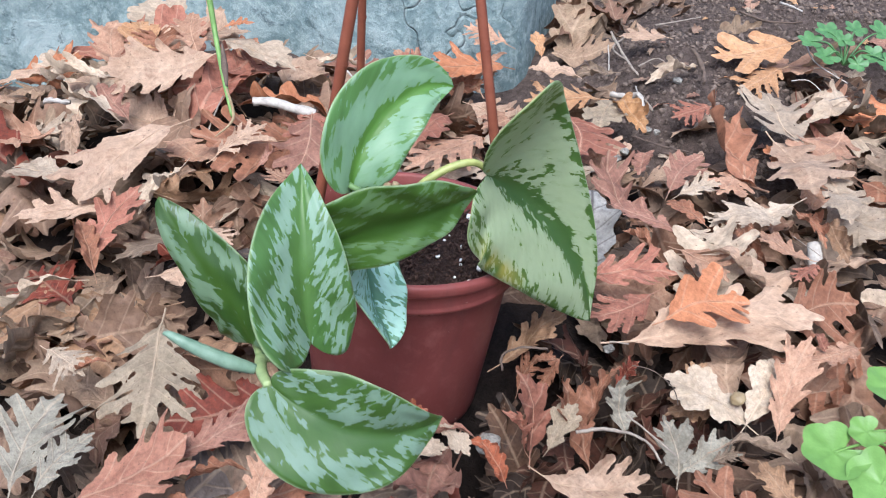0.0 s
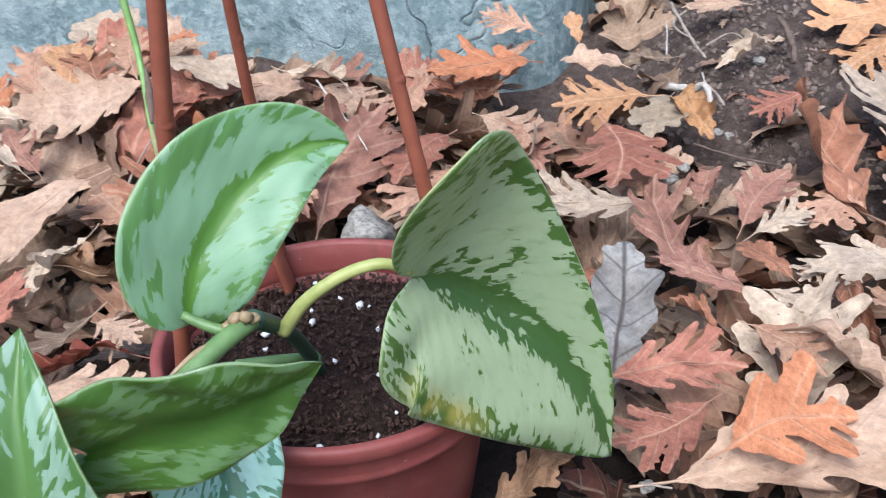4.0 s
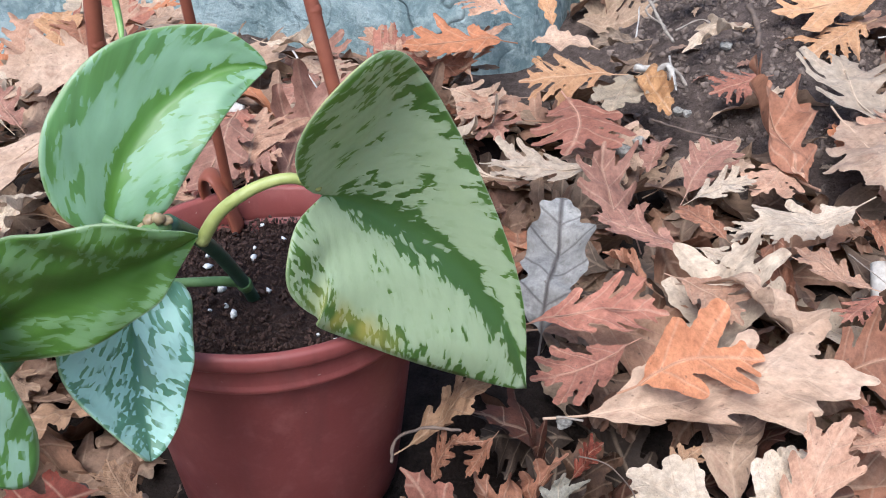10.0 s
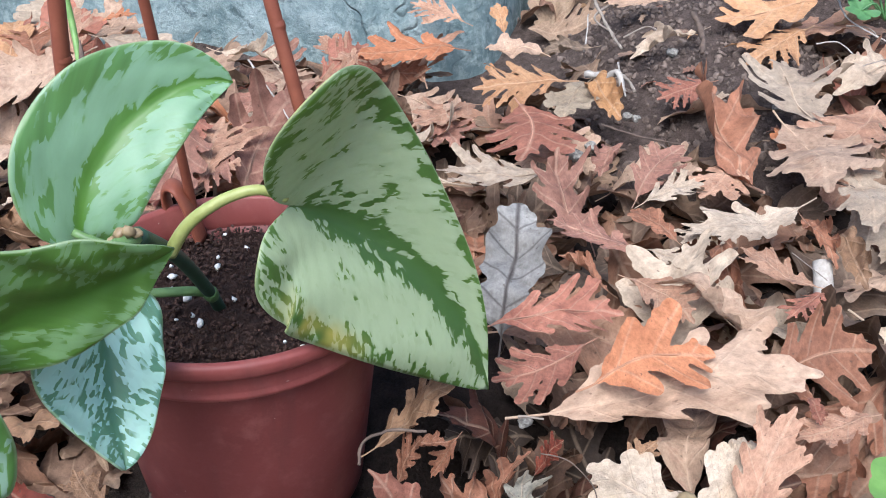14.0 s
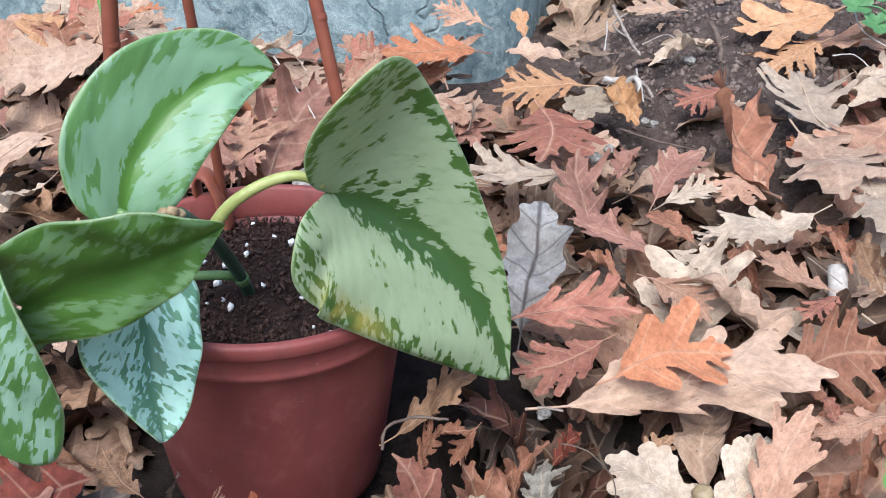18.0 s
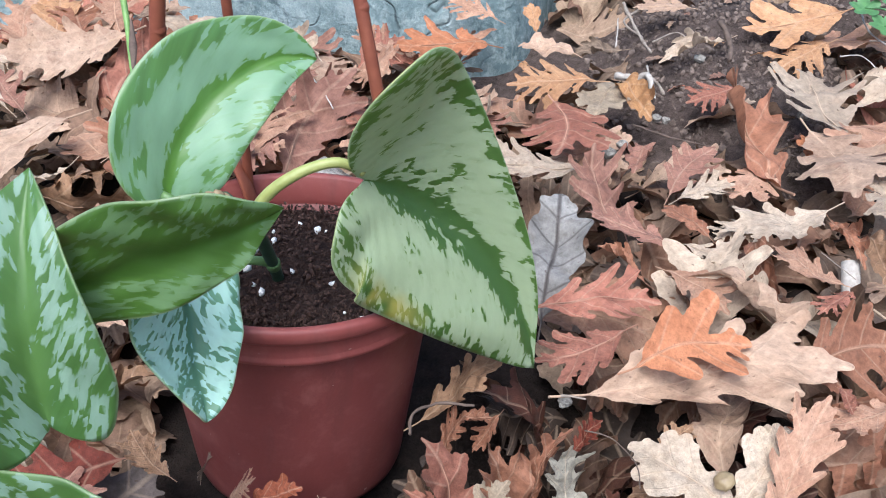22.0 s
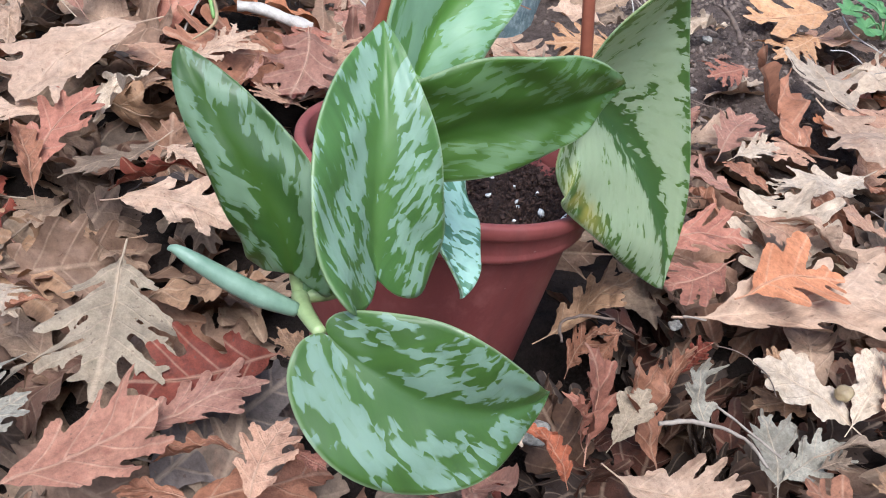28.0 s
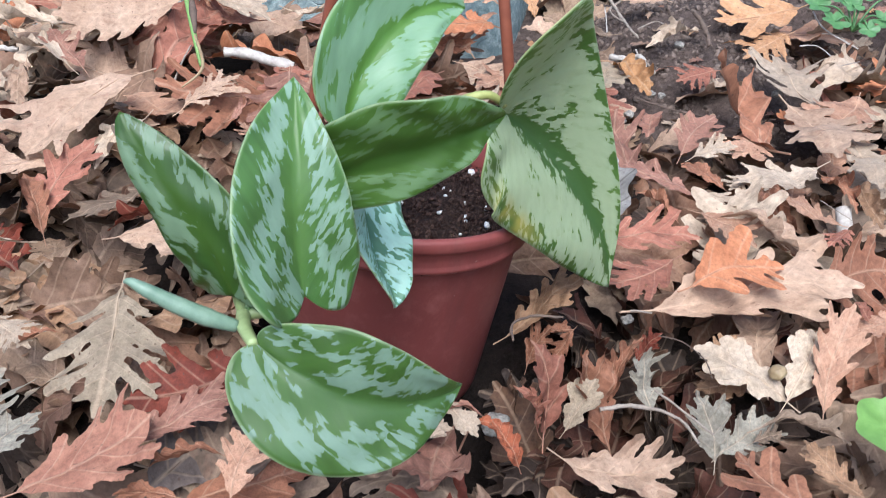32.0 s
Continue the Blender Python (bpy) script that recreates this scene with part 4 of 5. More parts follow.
VARIANTS = [
    oak_mesh(1, 2, 0.95, 0.15, 0.36, 0.25, 0.12, 0.05, 0.7),
    oak_mesh(2, 3, 0.40, 0.80, 0.33, 0.45, 0.30, -0.1, 1.3),
    oak_mesh(3, 3, 0.65, 0.70, 0.34, 0.40, 0.25, 0.1, 1.3),
    oak_mesh(4, 3, 0.35, 0.10, 0.30, 0.25, 0.15, 0.1, 1.1),
    oak_mesh(5, 5, 0.80, 0.65, 0.40, -0.25, 0.20, -0.1, 1.0),
    oak_mesh(6, 4, 0.30, 0.65, 0.31, 0.40, 0.15, 0.10, 1.1),
    oak_mesh(7, 3, 0.22, 0.30, 0.27, 1.30, 0.80, 0.5, 2.0),
    oak_mesh(8, 3, 0.45, 0.60, 0.28, 1.70, 0.50, -0.8, 2.4),
    oak_mesh(9, 3, 0.82, 0.35, 0.36, 0.20, 0.15, -0.1, 1.0),
    oak_mesh(10, 3, 0.40, 0.80, 0.34, 0.60, -0.9, 0.2, 1.9),
    oak_mesh(11, 2, 0.30, 0.95, 0.30, 0.90, 0.30, 0.3, 1.0),
    oak_mesh(12, 4, 0.38, 0.70, 0.31, 0.50, 0.50, 0.3, 1.9),
    oak_mesh(13, 3, 0.65, 0.35, 0.33, 0.85, -0.6, 0.5, 2.1),
    oak_mesh(14, 3, 0.12, 1.00, 0.37, 0.35, 0.15, 0.05, 1.0),
]
for k in range(6):
    rk = random.Random(100 + k)
    VARIANTS.append(oak_mesh(20 + k, rk.choice((3, 3, 3, 4)), rk.uniform(0.25, 0.70), rk.uniform(0.2, 0.9), rk.uniform(0.29, 0.35), rk.uniform(-0.5, 1.5), rk.uniform(-0.9, 1.3), rk.uniform(-0.8, 0.8), rk.uniform(1.2, 2.3)))
VARIANTS.append(oak_mesh(77, 3, 0.0, 0.0, 0.235, 0.45, 0.2, 0.2, 2.2))
MESHES = {}


def leaf_meshes(k, colour):
    if (k, colour) not in MESHES:
        me = blade_mesh("oak_leaf", VARIANTS[k])
        me.materials.append(MAT["dry_" + colour])
        rib = rib_mesh("stalk", VARIANTS[k])
        rib.materials.append(MAT["dry_" + colour])
        MESHES[k, colour] = me, rib
    return MESHES[k, colour]


WORDS = {"tan": "light tan dry oak leaf", "tanpink": "pinkish tan dry oak leaf", "beige": "pale beige dry oak leaf", "beigeyel": "cream-coloured dry oak leaf",
         "grey": "weathered grey oak leaf", "palegrey": "pale grey-brown oak leaf", "greybrown": "dull grey-brown oak leaf", "mauve": "dusky mauve-brown oak leaf",
         "pink": "reddish pink-brown oak leaf", "russet": "dark russet oak leaf", "orange": "bright orange-brown oak leaf", "orangebrown": "curled orange-brown oak leaf",
         "ochre": "small ochre oak leaf", "yellow": "yellow-orange oak leaf", "brown": "dark brown curled oak leaf", "rose": "rose-brown broad oak leaf", "rust": "rust-red curled oak leaf", "ash": "ash-grey shrivelled broad leaf", "dark": "blackish-brown shade-toned oak leaf"}


def oak_leaf(k, colour, place, length, turn, pitch=0.0, lean=0.0, wide=1.0):
    """One fallen leaf: its stalk end at place, pointing to turn degrees from +x, pitch up, lean about its length."""
    me, rib = leaf_meshes(k % len(VARIANTS), colour)
    ob = new("oak_leaf", me)
    ob.matrix_world = Matrix.Translation(place) @ pose(0, 0, 0, 0, 0, turn) @ pose(0, 0, 0, 0, -pitch, 0) @ pose(0, 0, 0, lean) @ Matrix.Diagonal((length, length * wide, length, 1))
    st = new("stalk", rib)
    st.parent = ob
    tagged(ob, WORDS[colour] + " lying on the leaf litter", "dead leaf", "fallen oak leaves")
    return ob


oak_leaf(0, "orange", (0.175, 0.604, 0.016), 0.074, 11, 5, 8, 1.45)
oak_leaf(8, "pink", (0.174, 0.643, 0.013), 0.065, -156, -5, 0, 1.1)
oak_leaf(5, "tan", (0.149, 0.598, -0.006), 0.162, 5, 5, 12, 0.66)
oak_leaf(3, "beigeyel", (0.224, 0.522, -0.017), 0.069, 150, 15, -6, 1.2)
oak_leaf(5, "tanpink", (0.240, 0.506, -0.016), 0.090, 59, 25, 10, 0.62)
oak_leaf(3, "beigeyel", (0.222, 0.519, -0.014), 0.062, 54, 20, 6, 0.85)
oak_leaf(1, "orangebrown", (0.278, 0.622, -0.002), 0.070, 12, 7, 48, 1.3)
oak_leaf(2, "pink", (0.115, 0.658, 0.015), 0.086, 6, 1, 12, 0.8)
oak_leaf(1, "mauve", (0.216, 0.744, 0.010), 0.069, 159, 15, 0, 0.8)
oak_leaf(9, "mauve", (0.185, 0.771, 0.006), 0.091, 103, 24, 8, 0.9)
oak_leaf(1, "orange", (0.076, 1.086, 0.036), 0.109, -163, 6, -15, 0.9)
oak_leaf(4, "yellow", (0.180, 1.015, 0.026), 0.088, -176, 1, -20, 1)
oak_leaf(8, "pink", (0.137, 0.966, 0.026), 0.096, -91, -5, 0, 1.25)
oak_leaf(2, "beige", (0.161, 0.844, 0.018), 0.094, 177, 6, -10, 0.85)
oak_leaf(20, "tan", (0.162, 1.075, 0.032), 0.059, 175, 4, -20, 1.2)
oak_leaf(7, "greybrown", (0.212, 1.088, 0.028), 0.055, -175, -3, -20, 1)
oak_leaf(3, "palegrey", (0.203, 1.040, 0.014), 0.086, -109, -1, 0, 1)
oak_leaf(6, "ochre", (0.203, 1.035, 0.013), 0.087, -73, -1, 10, 0.8)
oak_leaf(4, "pink", (0.317, 1.023, 0.013), 0.061, -153, -1, -18, 1)
oak_leaf(12, "orangebrown", (0.310, 0.820, 0.011), 0.165, 94, 14, 22, 0.62)
oak_leaf(2, "beige", (0.385, 0.905, 0.011), 0.132, 89, 6, 5, 1.05)
oak_leaf(0, "yellow", (0.454, 1.159, 0.043), 0.120, -167, -4, -16, 1.05)
oak_leaf(4, "yellow", (0.428, 1.118, 0.023), 0.094, -141, -5, -12, 0.9)
oak_leaf(5, "tan", (0.358, 0.919, 0.013), 0.120, -89, 2, 5, 1.1)
oak_leaf(2, "tanpink", (0.442, 0.947, 0.013), 0.094, -132, 0, -6, 1.1)
oak_leaf(7, "beige", (0.322, 1.117, 0.027), 0.086, -153, -6, -14, 0.55)
oak_leaf(1, "tan", (0.292, 1.179, 0.041), 0.063, 177, 0, -15, 0.9)
oak_leaf(1, "mauve", (0.226, 0.825, 0.008), 0.067, 46, 16, 6, 0.95)
oak_leaf(2, "beige", (0.227, 0.799, 0.016), 0.054, 24, 4, 10, 0.8)
oak_leaf(3, "orangebrown", (0.246, 0.759, 0.011), 0.048, 129, 6, 0, 0.9)
oak_leaf(5, "beige", (0.337, 0.787, 0.013), 0.095, -159, 3, -6, 0.9)
oak_leaf(7, "orangebrown", (0.336, 0.775, 0.015), 0.064, -85, -2, 20, 0.6)
oak_leaf(2, "tanpink", (0.206, 0.702, 0.017), 0.056, -50, -4, 8, 1)
oak_leaf(6, "tan", (0.220, 0.698, 0.021), 0.092, -48, -11, -30, 0.55)
oak_leaf(7, "orangebrown", (0.193, 0.701, 0.009), 0.044, 142, 21, 10, 0.7)
oak_leaf(6, "orangebrown", (0.272, 0.742, 0.021), 0.083, -87, -12, 25, 0.6)
oak_leaf(2, "beige", (0.222, 0.740, 0.014), 0.048, -42, 1, 0, 0.8)
oak_leaf(4, "beige", (0.280, 0.778, 0.013), 0.042, -142, 0, 0, 1.1)
oak_leaf(4, "pink", (0.329, 0.691, 0.011), 0.041, -140, 1, 10, 0.9)
oak_leaf(5, "tanpink", (0.326, 0.700, 0.007), 0.058, 135, 8, 0, 0.9)
oak_leaf(6, "pink", (0.294, 0.598, 0.008), 0.019, -77, -16, 0, 1.2)
oak_leaf(1, "tanpink", (0.330, 0.594, -0.004), 0.051, -161, -1, 0, 0.9)
oak_leaf(3, "beigeyel", (0.237, 0.551, -0.010), 0.035, 36, 19, 0, 1.1)
oak_leaf(5, "brown", (0.047, 0.588, -0.019), 0.073, 13, 39, -12, 1)
oak_leaf(10, "pink", (0.066, 0.522, -0.049), 0.074, 133, 74, 0, 0.95)
oak_leaf(7, "pink", (0.062, 0.522, -0.047), 0.046, 171, 64, 10, 0.7)
oak_leaf(12, "orangebrown", (0.110, 0.518, -0.060), 0.078, 127, 61, -8, 0.75)
oak_leaf(7, "orangebrown", (0.110, 0.547, -0.045), 0.056, 41, 47, 8, 0.6)
oak_leaf(3, "palegrey", (0.077, 0.513, -0.035), 0.042, 50, 32, 0, 1)
oak_leaf(9, "grey", (0.136, 0.526, -0.031), 0.044, 90, 59, 20, 1)
oak_leaf(12, "grey", (0.166, 0.480, -0.032), 0.047, 103, 40, -15, 1.1)
oak_leaf(9, "grey", (0.169, 0.483, -0.027), 0.046, 23, 21, 15, 1)
oak_leaf(12, "tan", (0.069, 0.475, -0.024), 0.075, -2, 2, 20, 0.9)
oak_leaf(6, "rust", (0.044, 0.479, -0.034), 0.034, 132, 39, -10, 1.1)
oak_leaf(1, "brown", (0.219, 0.558, -0.025), 0.056, -162, -1, 0, 1)
oak_leaf(6, "orangebrown", (0.068, 0.582, -0.012), 0.024, -5, 18, 0, 1)
oak_leaf(5, "tan", (-0.240, 0.939, 0.104), 0.118, -172, -3, -38, 1)
oak_leaf(5, "tanpink", (-0.348, 0.948, 0.086), 0.106, 103, 10, 0, 0.8)
oak_leaf(3, "yellow", (-0.325, 0.965, 0.088), 0.075, 104, 19, 0, 1)
oak_leaf(4, "orangebrown", (-0.296, 0.969, 0.090), 0.074, 117, 15, 0, 1)
oak_leaf(1, "tanpink", (-0.269, 0.986, 0.090), 0.066, 102, 24, 0, 1)
oak_leaf(1, "orange", (-0.238, 0.990, 0.118), 0.035, 12, 3, 0, 0.9)
oak_leaf(3, "beige", (-0.246, 0.998, 0.103), 0.096, -19, -13, 10, 0.7)
oak_leaf(5, "tan", (-0.424, 1.017, 0.069), 0.089, -163, -14, 0, 0.9)
oak_leaf(7, "beigeyel", (-0.339, 0.924, 0.087), 0.095, 164, -12, 0, 0.7)
oak_leaf(6, "beigeyel", (-0.325, 0.860, 0.074), 0.072, 153, 2, 0, 0.7)
oak_leaf(7, "tan", (-0.364, 0.867, 0.073), 0.067, -83, -19, 10, 0.9)
oak_leaf(1, "mauve", (-0.314, 0.864, 0.067), 0.060, 133, 23, 0, 0.9)
oak_leaf(13, "tan", (-0.263, 0.841, 0.071), 0.127, -122, -13, 0, 0.95)
oak_leaf(1, "pink", (-0.302, 0.688, 0.019), 0.079, 60, 29, 5, 0.85)
oak_leaf(7, "beigeyel", (-0.243, 0.786, 0.056), 0.070, -116, -14, 0, 0.6)
oak_leaf(5, "greybrown", (-0.226, 0.728, 0.025), 0.078, -140, -5, 8, 1)
oak_leaf(4, "tan", (-0.223, 0.721, 0.027), 0.044, -27, -5, 0, 1.1)
oak_leaf(6, "orangebrown", (-0.298, 0.672, 0.013), 0.056, 120, 31, 10, 0.9)
oak_leaf(6, "russet", (-0.186, 0.697, 0.020), 0.070, -155, -2, 20, 0.7)
oak_leaf(1, "tan", (-0.242, 0.667, 0.014), 0.090, -16, -3, 10, 0.8)
oak_leaf(4, "palegrey", (-0.227, 0.614, 0.005), 0.115, -86, -9, 0, 1)
oak_leaf(13, "rose", (-0.250, 0.455, -0.027), 0.086, 27, 18, 6, 1)
oak_leaf(1, "russet", (-0.124, 0.539, -0.004), 0.086, -167, -7, -30, 1)
oak_leaf(5, "mauve", (-0.192, 0.484, -0.019), 0.078, 27, 8, 10, 0.65)
oak_leaf(1, "tanpink", (-0.127, 0.448, -0.025), 0.052, 69, 17, 0, 0.95)
oak_leaf(6, "orangebrown", (-0.136, 0.479, -0.020), 0.046, -166, -4, 10, 0.7)
oak_leaf(3, "orangebrown", (-0.158, 0.450, -0.025), 0.039, 175, -3, 10, 0.8)
oak_leaf(3, "pink", (-0.108, 0.483, -0.023), 0.022, -28, -5, 0, 1)
oak_leaf(2, "grey", (-0.294, 0.459, -0.024), 0.083, 80, 15, 0, 1.1)
oak_leaf(1, "grey", (-0.278, 0.459, -0.022), 0.056, 55, 12, 0, 0.9)
oak_leaf(6, "beigeyel", (-0.310, 0.661, 0.016), 0.073, -136, -11, 10, 0.6)
oak_leaf(3, "beige", (-0.336, 0.772, 0.047), 0.081, 162, 1, 0, 0.9)
oak_leaf(1, "tan", (-0.304, 0.744, 0.035), 0.086, -175, -3, -8, 0.8)
oak_leaf(4, "beige", (-0.312, 0.587, -0.001), 0.046, -35, -7, 0, 1.1)
oak_leaf(6, "orangebrown", (-0.260, 0.577, -0.005), 0.029, -154, -6, 0, 0.7)
oak_leaf(4, "tan", (-0.218, 0.807, 0.055), 0.065, 44, 14, 0, 0.9)
oak_leaf(7, "mauve", (-0.177, 0.798, 0.049), 0.034, 43, 7, 0, 0.9)
oak_leaf(1, "mauve", (-0.134, 0.879, 0.062), 0.103, -97, -15, -6, 0.9)
oak_leaf(4, "tanpink", (0.047, 0.908, 0.028), 0.119, -137, 3, 0, 0.9)
oak_leaf(3, "pink", (0.005, 0.947, 0.037), 0.088, -114, 1, 0, 1)
oak_leaf(4, "tanpink", (0.083, 1.132, 0.047), 0.063, 163, 19, -15, 1)
oak_leaf(3, "yellow", (0.124, 1.119, 0.037), 0.036, 108, 43, -10, 0.9)
oak_leaf(1, "tanpink", (-0.018, 1.041, 0.043), 0.057, 140, 20, -8, 1)
oak_leaf(1, "tanpink", (0.097, 0.978, 0.023), 0.076, -140, 3, -8, 0.9)
oak_leaf(4, "tanpink", (-0.108, 0.813, 0.039), 0.094, 93, 13, 0, 1)
oak_leaf(5, "tan", (-0.339, 1.085, 0.086), 0.165, -83, -2, 0, 0.9)
oak_leaf(1, "tan", (-0.278, 1.037, 0.084), 0.061, 23, 3, 0, 0.9)
oak_leaf(3, "mauve", (-0.089, 0.988, 0.053), 0.071, -100, -2, 0, 0.9)
oak_leaf(7, "beige", (-0.149, 1.024, 0.071), 0.073, -20, -14, 0, 0.6)
oak_leaf(2, "mauve", (0.046, 0.959, 0.022), 0.071, -56, -3, 0, 1)
oak_leaf(6, "mauve", (0.216, 0.902, 0.011), 0.055, -106, 2, 0, 1)
oak_leaf(8, "tanpink", (0.303, 0.878, 0.007), 0.069, -117, 1, 0, 1)
oak_leaf(5, "beige", (0.388, 0.846, 0.015), 0.096, -96, -1, 0, 0.8)
oak_leaf(6, "brown", (0.356, 0.759, 0.011), 0.068, -89, 0, 15, 0.7)
oak_leaf(4, "mauve", (-0.093, 0.860, 0.046), 0.063, -119, -4, 0, 1)
oak_leaf(8, "tanpink", (-0.130, 0.785, 0.036), 0.044, 160, 14, 0, 0.9)
oak_leaf(1, "pink", (-0.132, 0.902, 0.058), 0.071, -103, -6, 0, 1)
oak_leaf(4, "tanpink", (-0.055, 0.515, -0.011), 0.025, 10, 45, 0, 1.1)
oak_leaf(6, "rust", (-0.042, 0.509, -0.012), 0.035, 13, 24, 0, 1.1)
oak_leaf(6, "mauve", (0.025, 0.512, -0.021), 0.052, -175, 1, 10, 0.6)
oak_leaf(3, "beige", (-0.003, 0.518, -0.012), 0.034, -44, -20, 20, 0.8)
oak_leaf(3, "beige", (-0.028, 0.495, -0.024), 0.033, 13, 5, 0, 0.9)
oak_leaf(6, "rust", (0.017, 0.508, -0.022), 0.026, -19, -12, 10, 0.9)
oak_leaf(3, "greybrown", (-0.073, 0.525, -0.005), 0.026, -10, 63, 0, 0.9)
oak_leaf(4, "tanpink", (-0.125, 0.548, -0.013), 0.019, 19, 16, 0, 1)
oak_leaf(5, "brown", (-0.095, 0.534, -0.013), 0.042, 139, 17, 0, 0.9)
oak_leaf(1, "brown", (0.191, 0.572, -0.030), 0.031, 40, 26, 0, 1)
oak_leaf(5, "russet", (0.140, 0.587, -0.041), 0.031, 13, 54, 0, 1)
oak_leaf(8, "orangebrown", (0.059, 0.574, -0.034), 0.035, 25, 60, 0, 1)
oak_leaf(1, "orangebrown", (0.094, 0.597, -0.018), 0.030, -145, -44, 0, 0.9)
oak_leaf(20, "ash", (0.120, 0.668, 0.004), 0.100, 80, 28, -4, 1.1)
oak_leaf(0, "orangebrown", (0.213, 0.427, -0.024), 0.062, 129, 9, 6, 1.3)
oak_leaf(5, "brown", (0.244, 0.444, -0.025), 0.048, 121, 12, -6, 0.9)
oak_leaf(6, "greybrown", (0.194, 0.492, -0.010), 0.055, -18, -2, -25, 0.45)
oak_leaf(2, "greybrown", (0.189, 0.486, -0.021), 0.023, 5, 16, 10, 0.9)


def clear_of_pot(x, y, gap):
    """False under the pot and in the dark hollow beside it."""
    hollow = math.hypot((x - 0.125) / 1.35, y - 0.553) < 0.096
    return math.hypot(x - POT.x, y - POT.y) > POT_R + gap and not hollow


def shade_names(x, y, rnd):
    """Dull leaves lie low in front of the pot and by its side, darkened further as shade."""
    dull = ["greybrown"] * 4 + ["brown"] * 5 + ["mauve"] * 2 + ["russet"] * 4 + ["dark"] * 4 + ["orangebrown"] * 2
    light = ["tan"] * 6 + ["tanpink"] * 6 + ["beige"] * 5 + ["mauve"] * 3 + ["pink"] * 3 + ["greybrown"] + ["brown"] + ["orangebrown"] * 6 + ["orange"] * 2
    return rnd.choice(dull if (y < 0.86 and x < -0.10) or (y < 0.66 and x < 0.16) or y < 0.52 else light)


def heap(mat, label, items):
    """Leaves that nobody could count, joined into one thing: items of a leaf shape and its place."""
    verts, uvs, faces = [], [], []
    for (v, t, f, _), m in items:
        a = np.asarray(v) @ np.asarray(m.to_3x3()).T + np.asarray(m.translation)
        base = len(verts)
        verts.extend(map(tuple, a))
        uvs.extend(t)
        faces.extend([tuple(i + base for i in q) for q in f])
    me = blade_mesh("leaf_litter", (verts, uvs, faces, None))
    me.materials.append(MAT[mat])
    return tagged(new("leaf_litter", me), label, "leaf litter", kind="stuff")


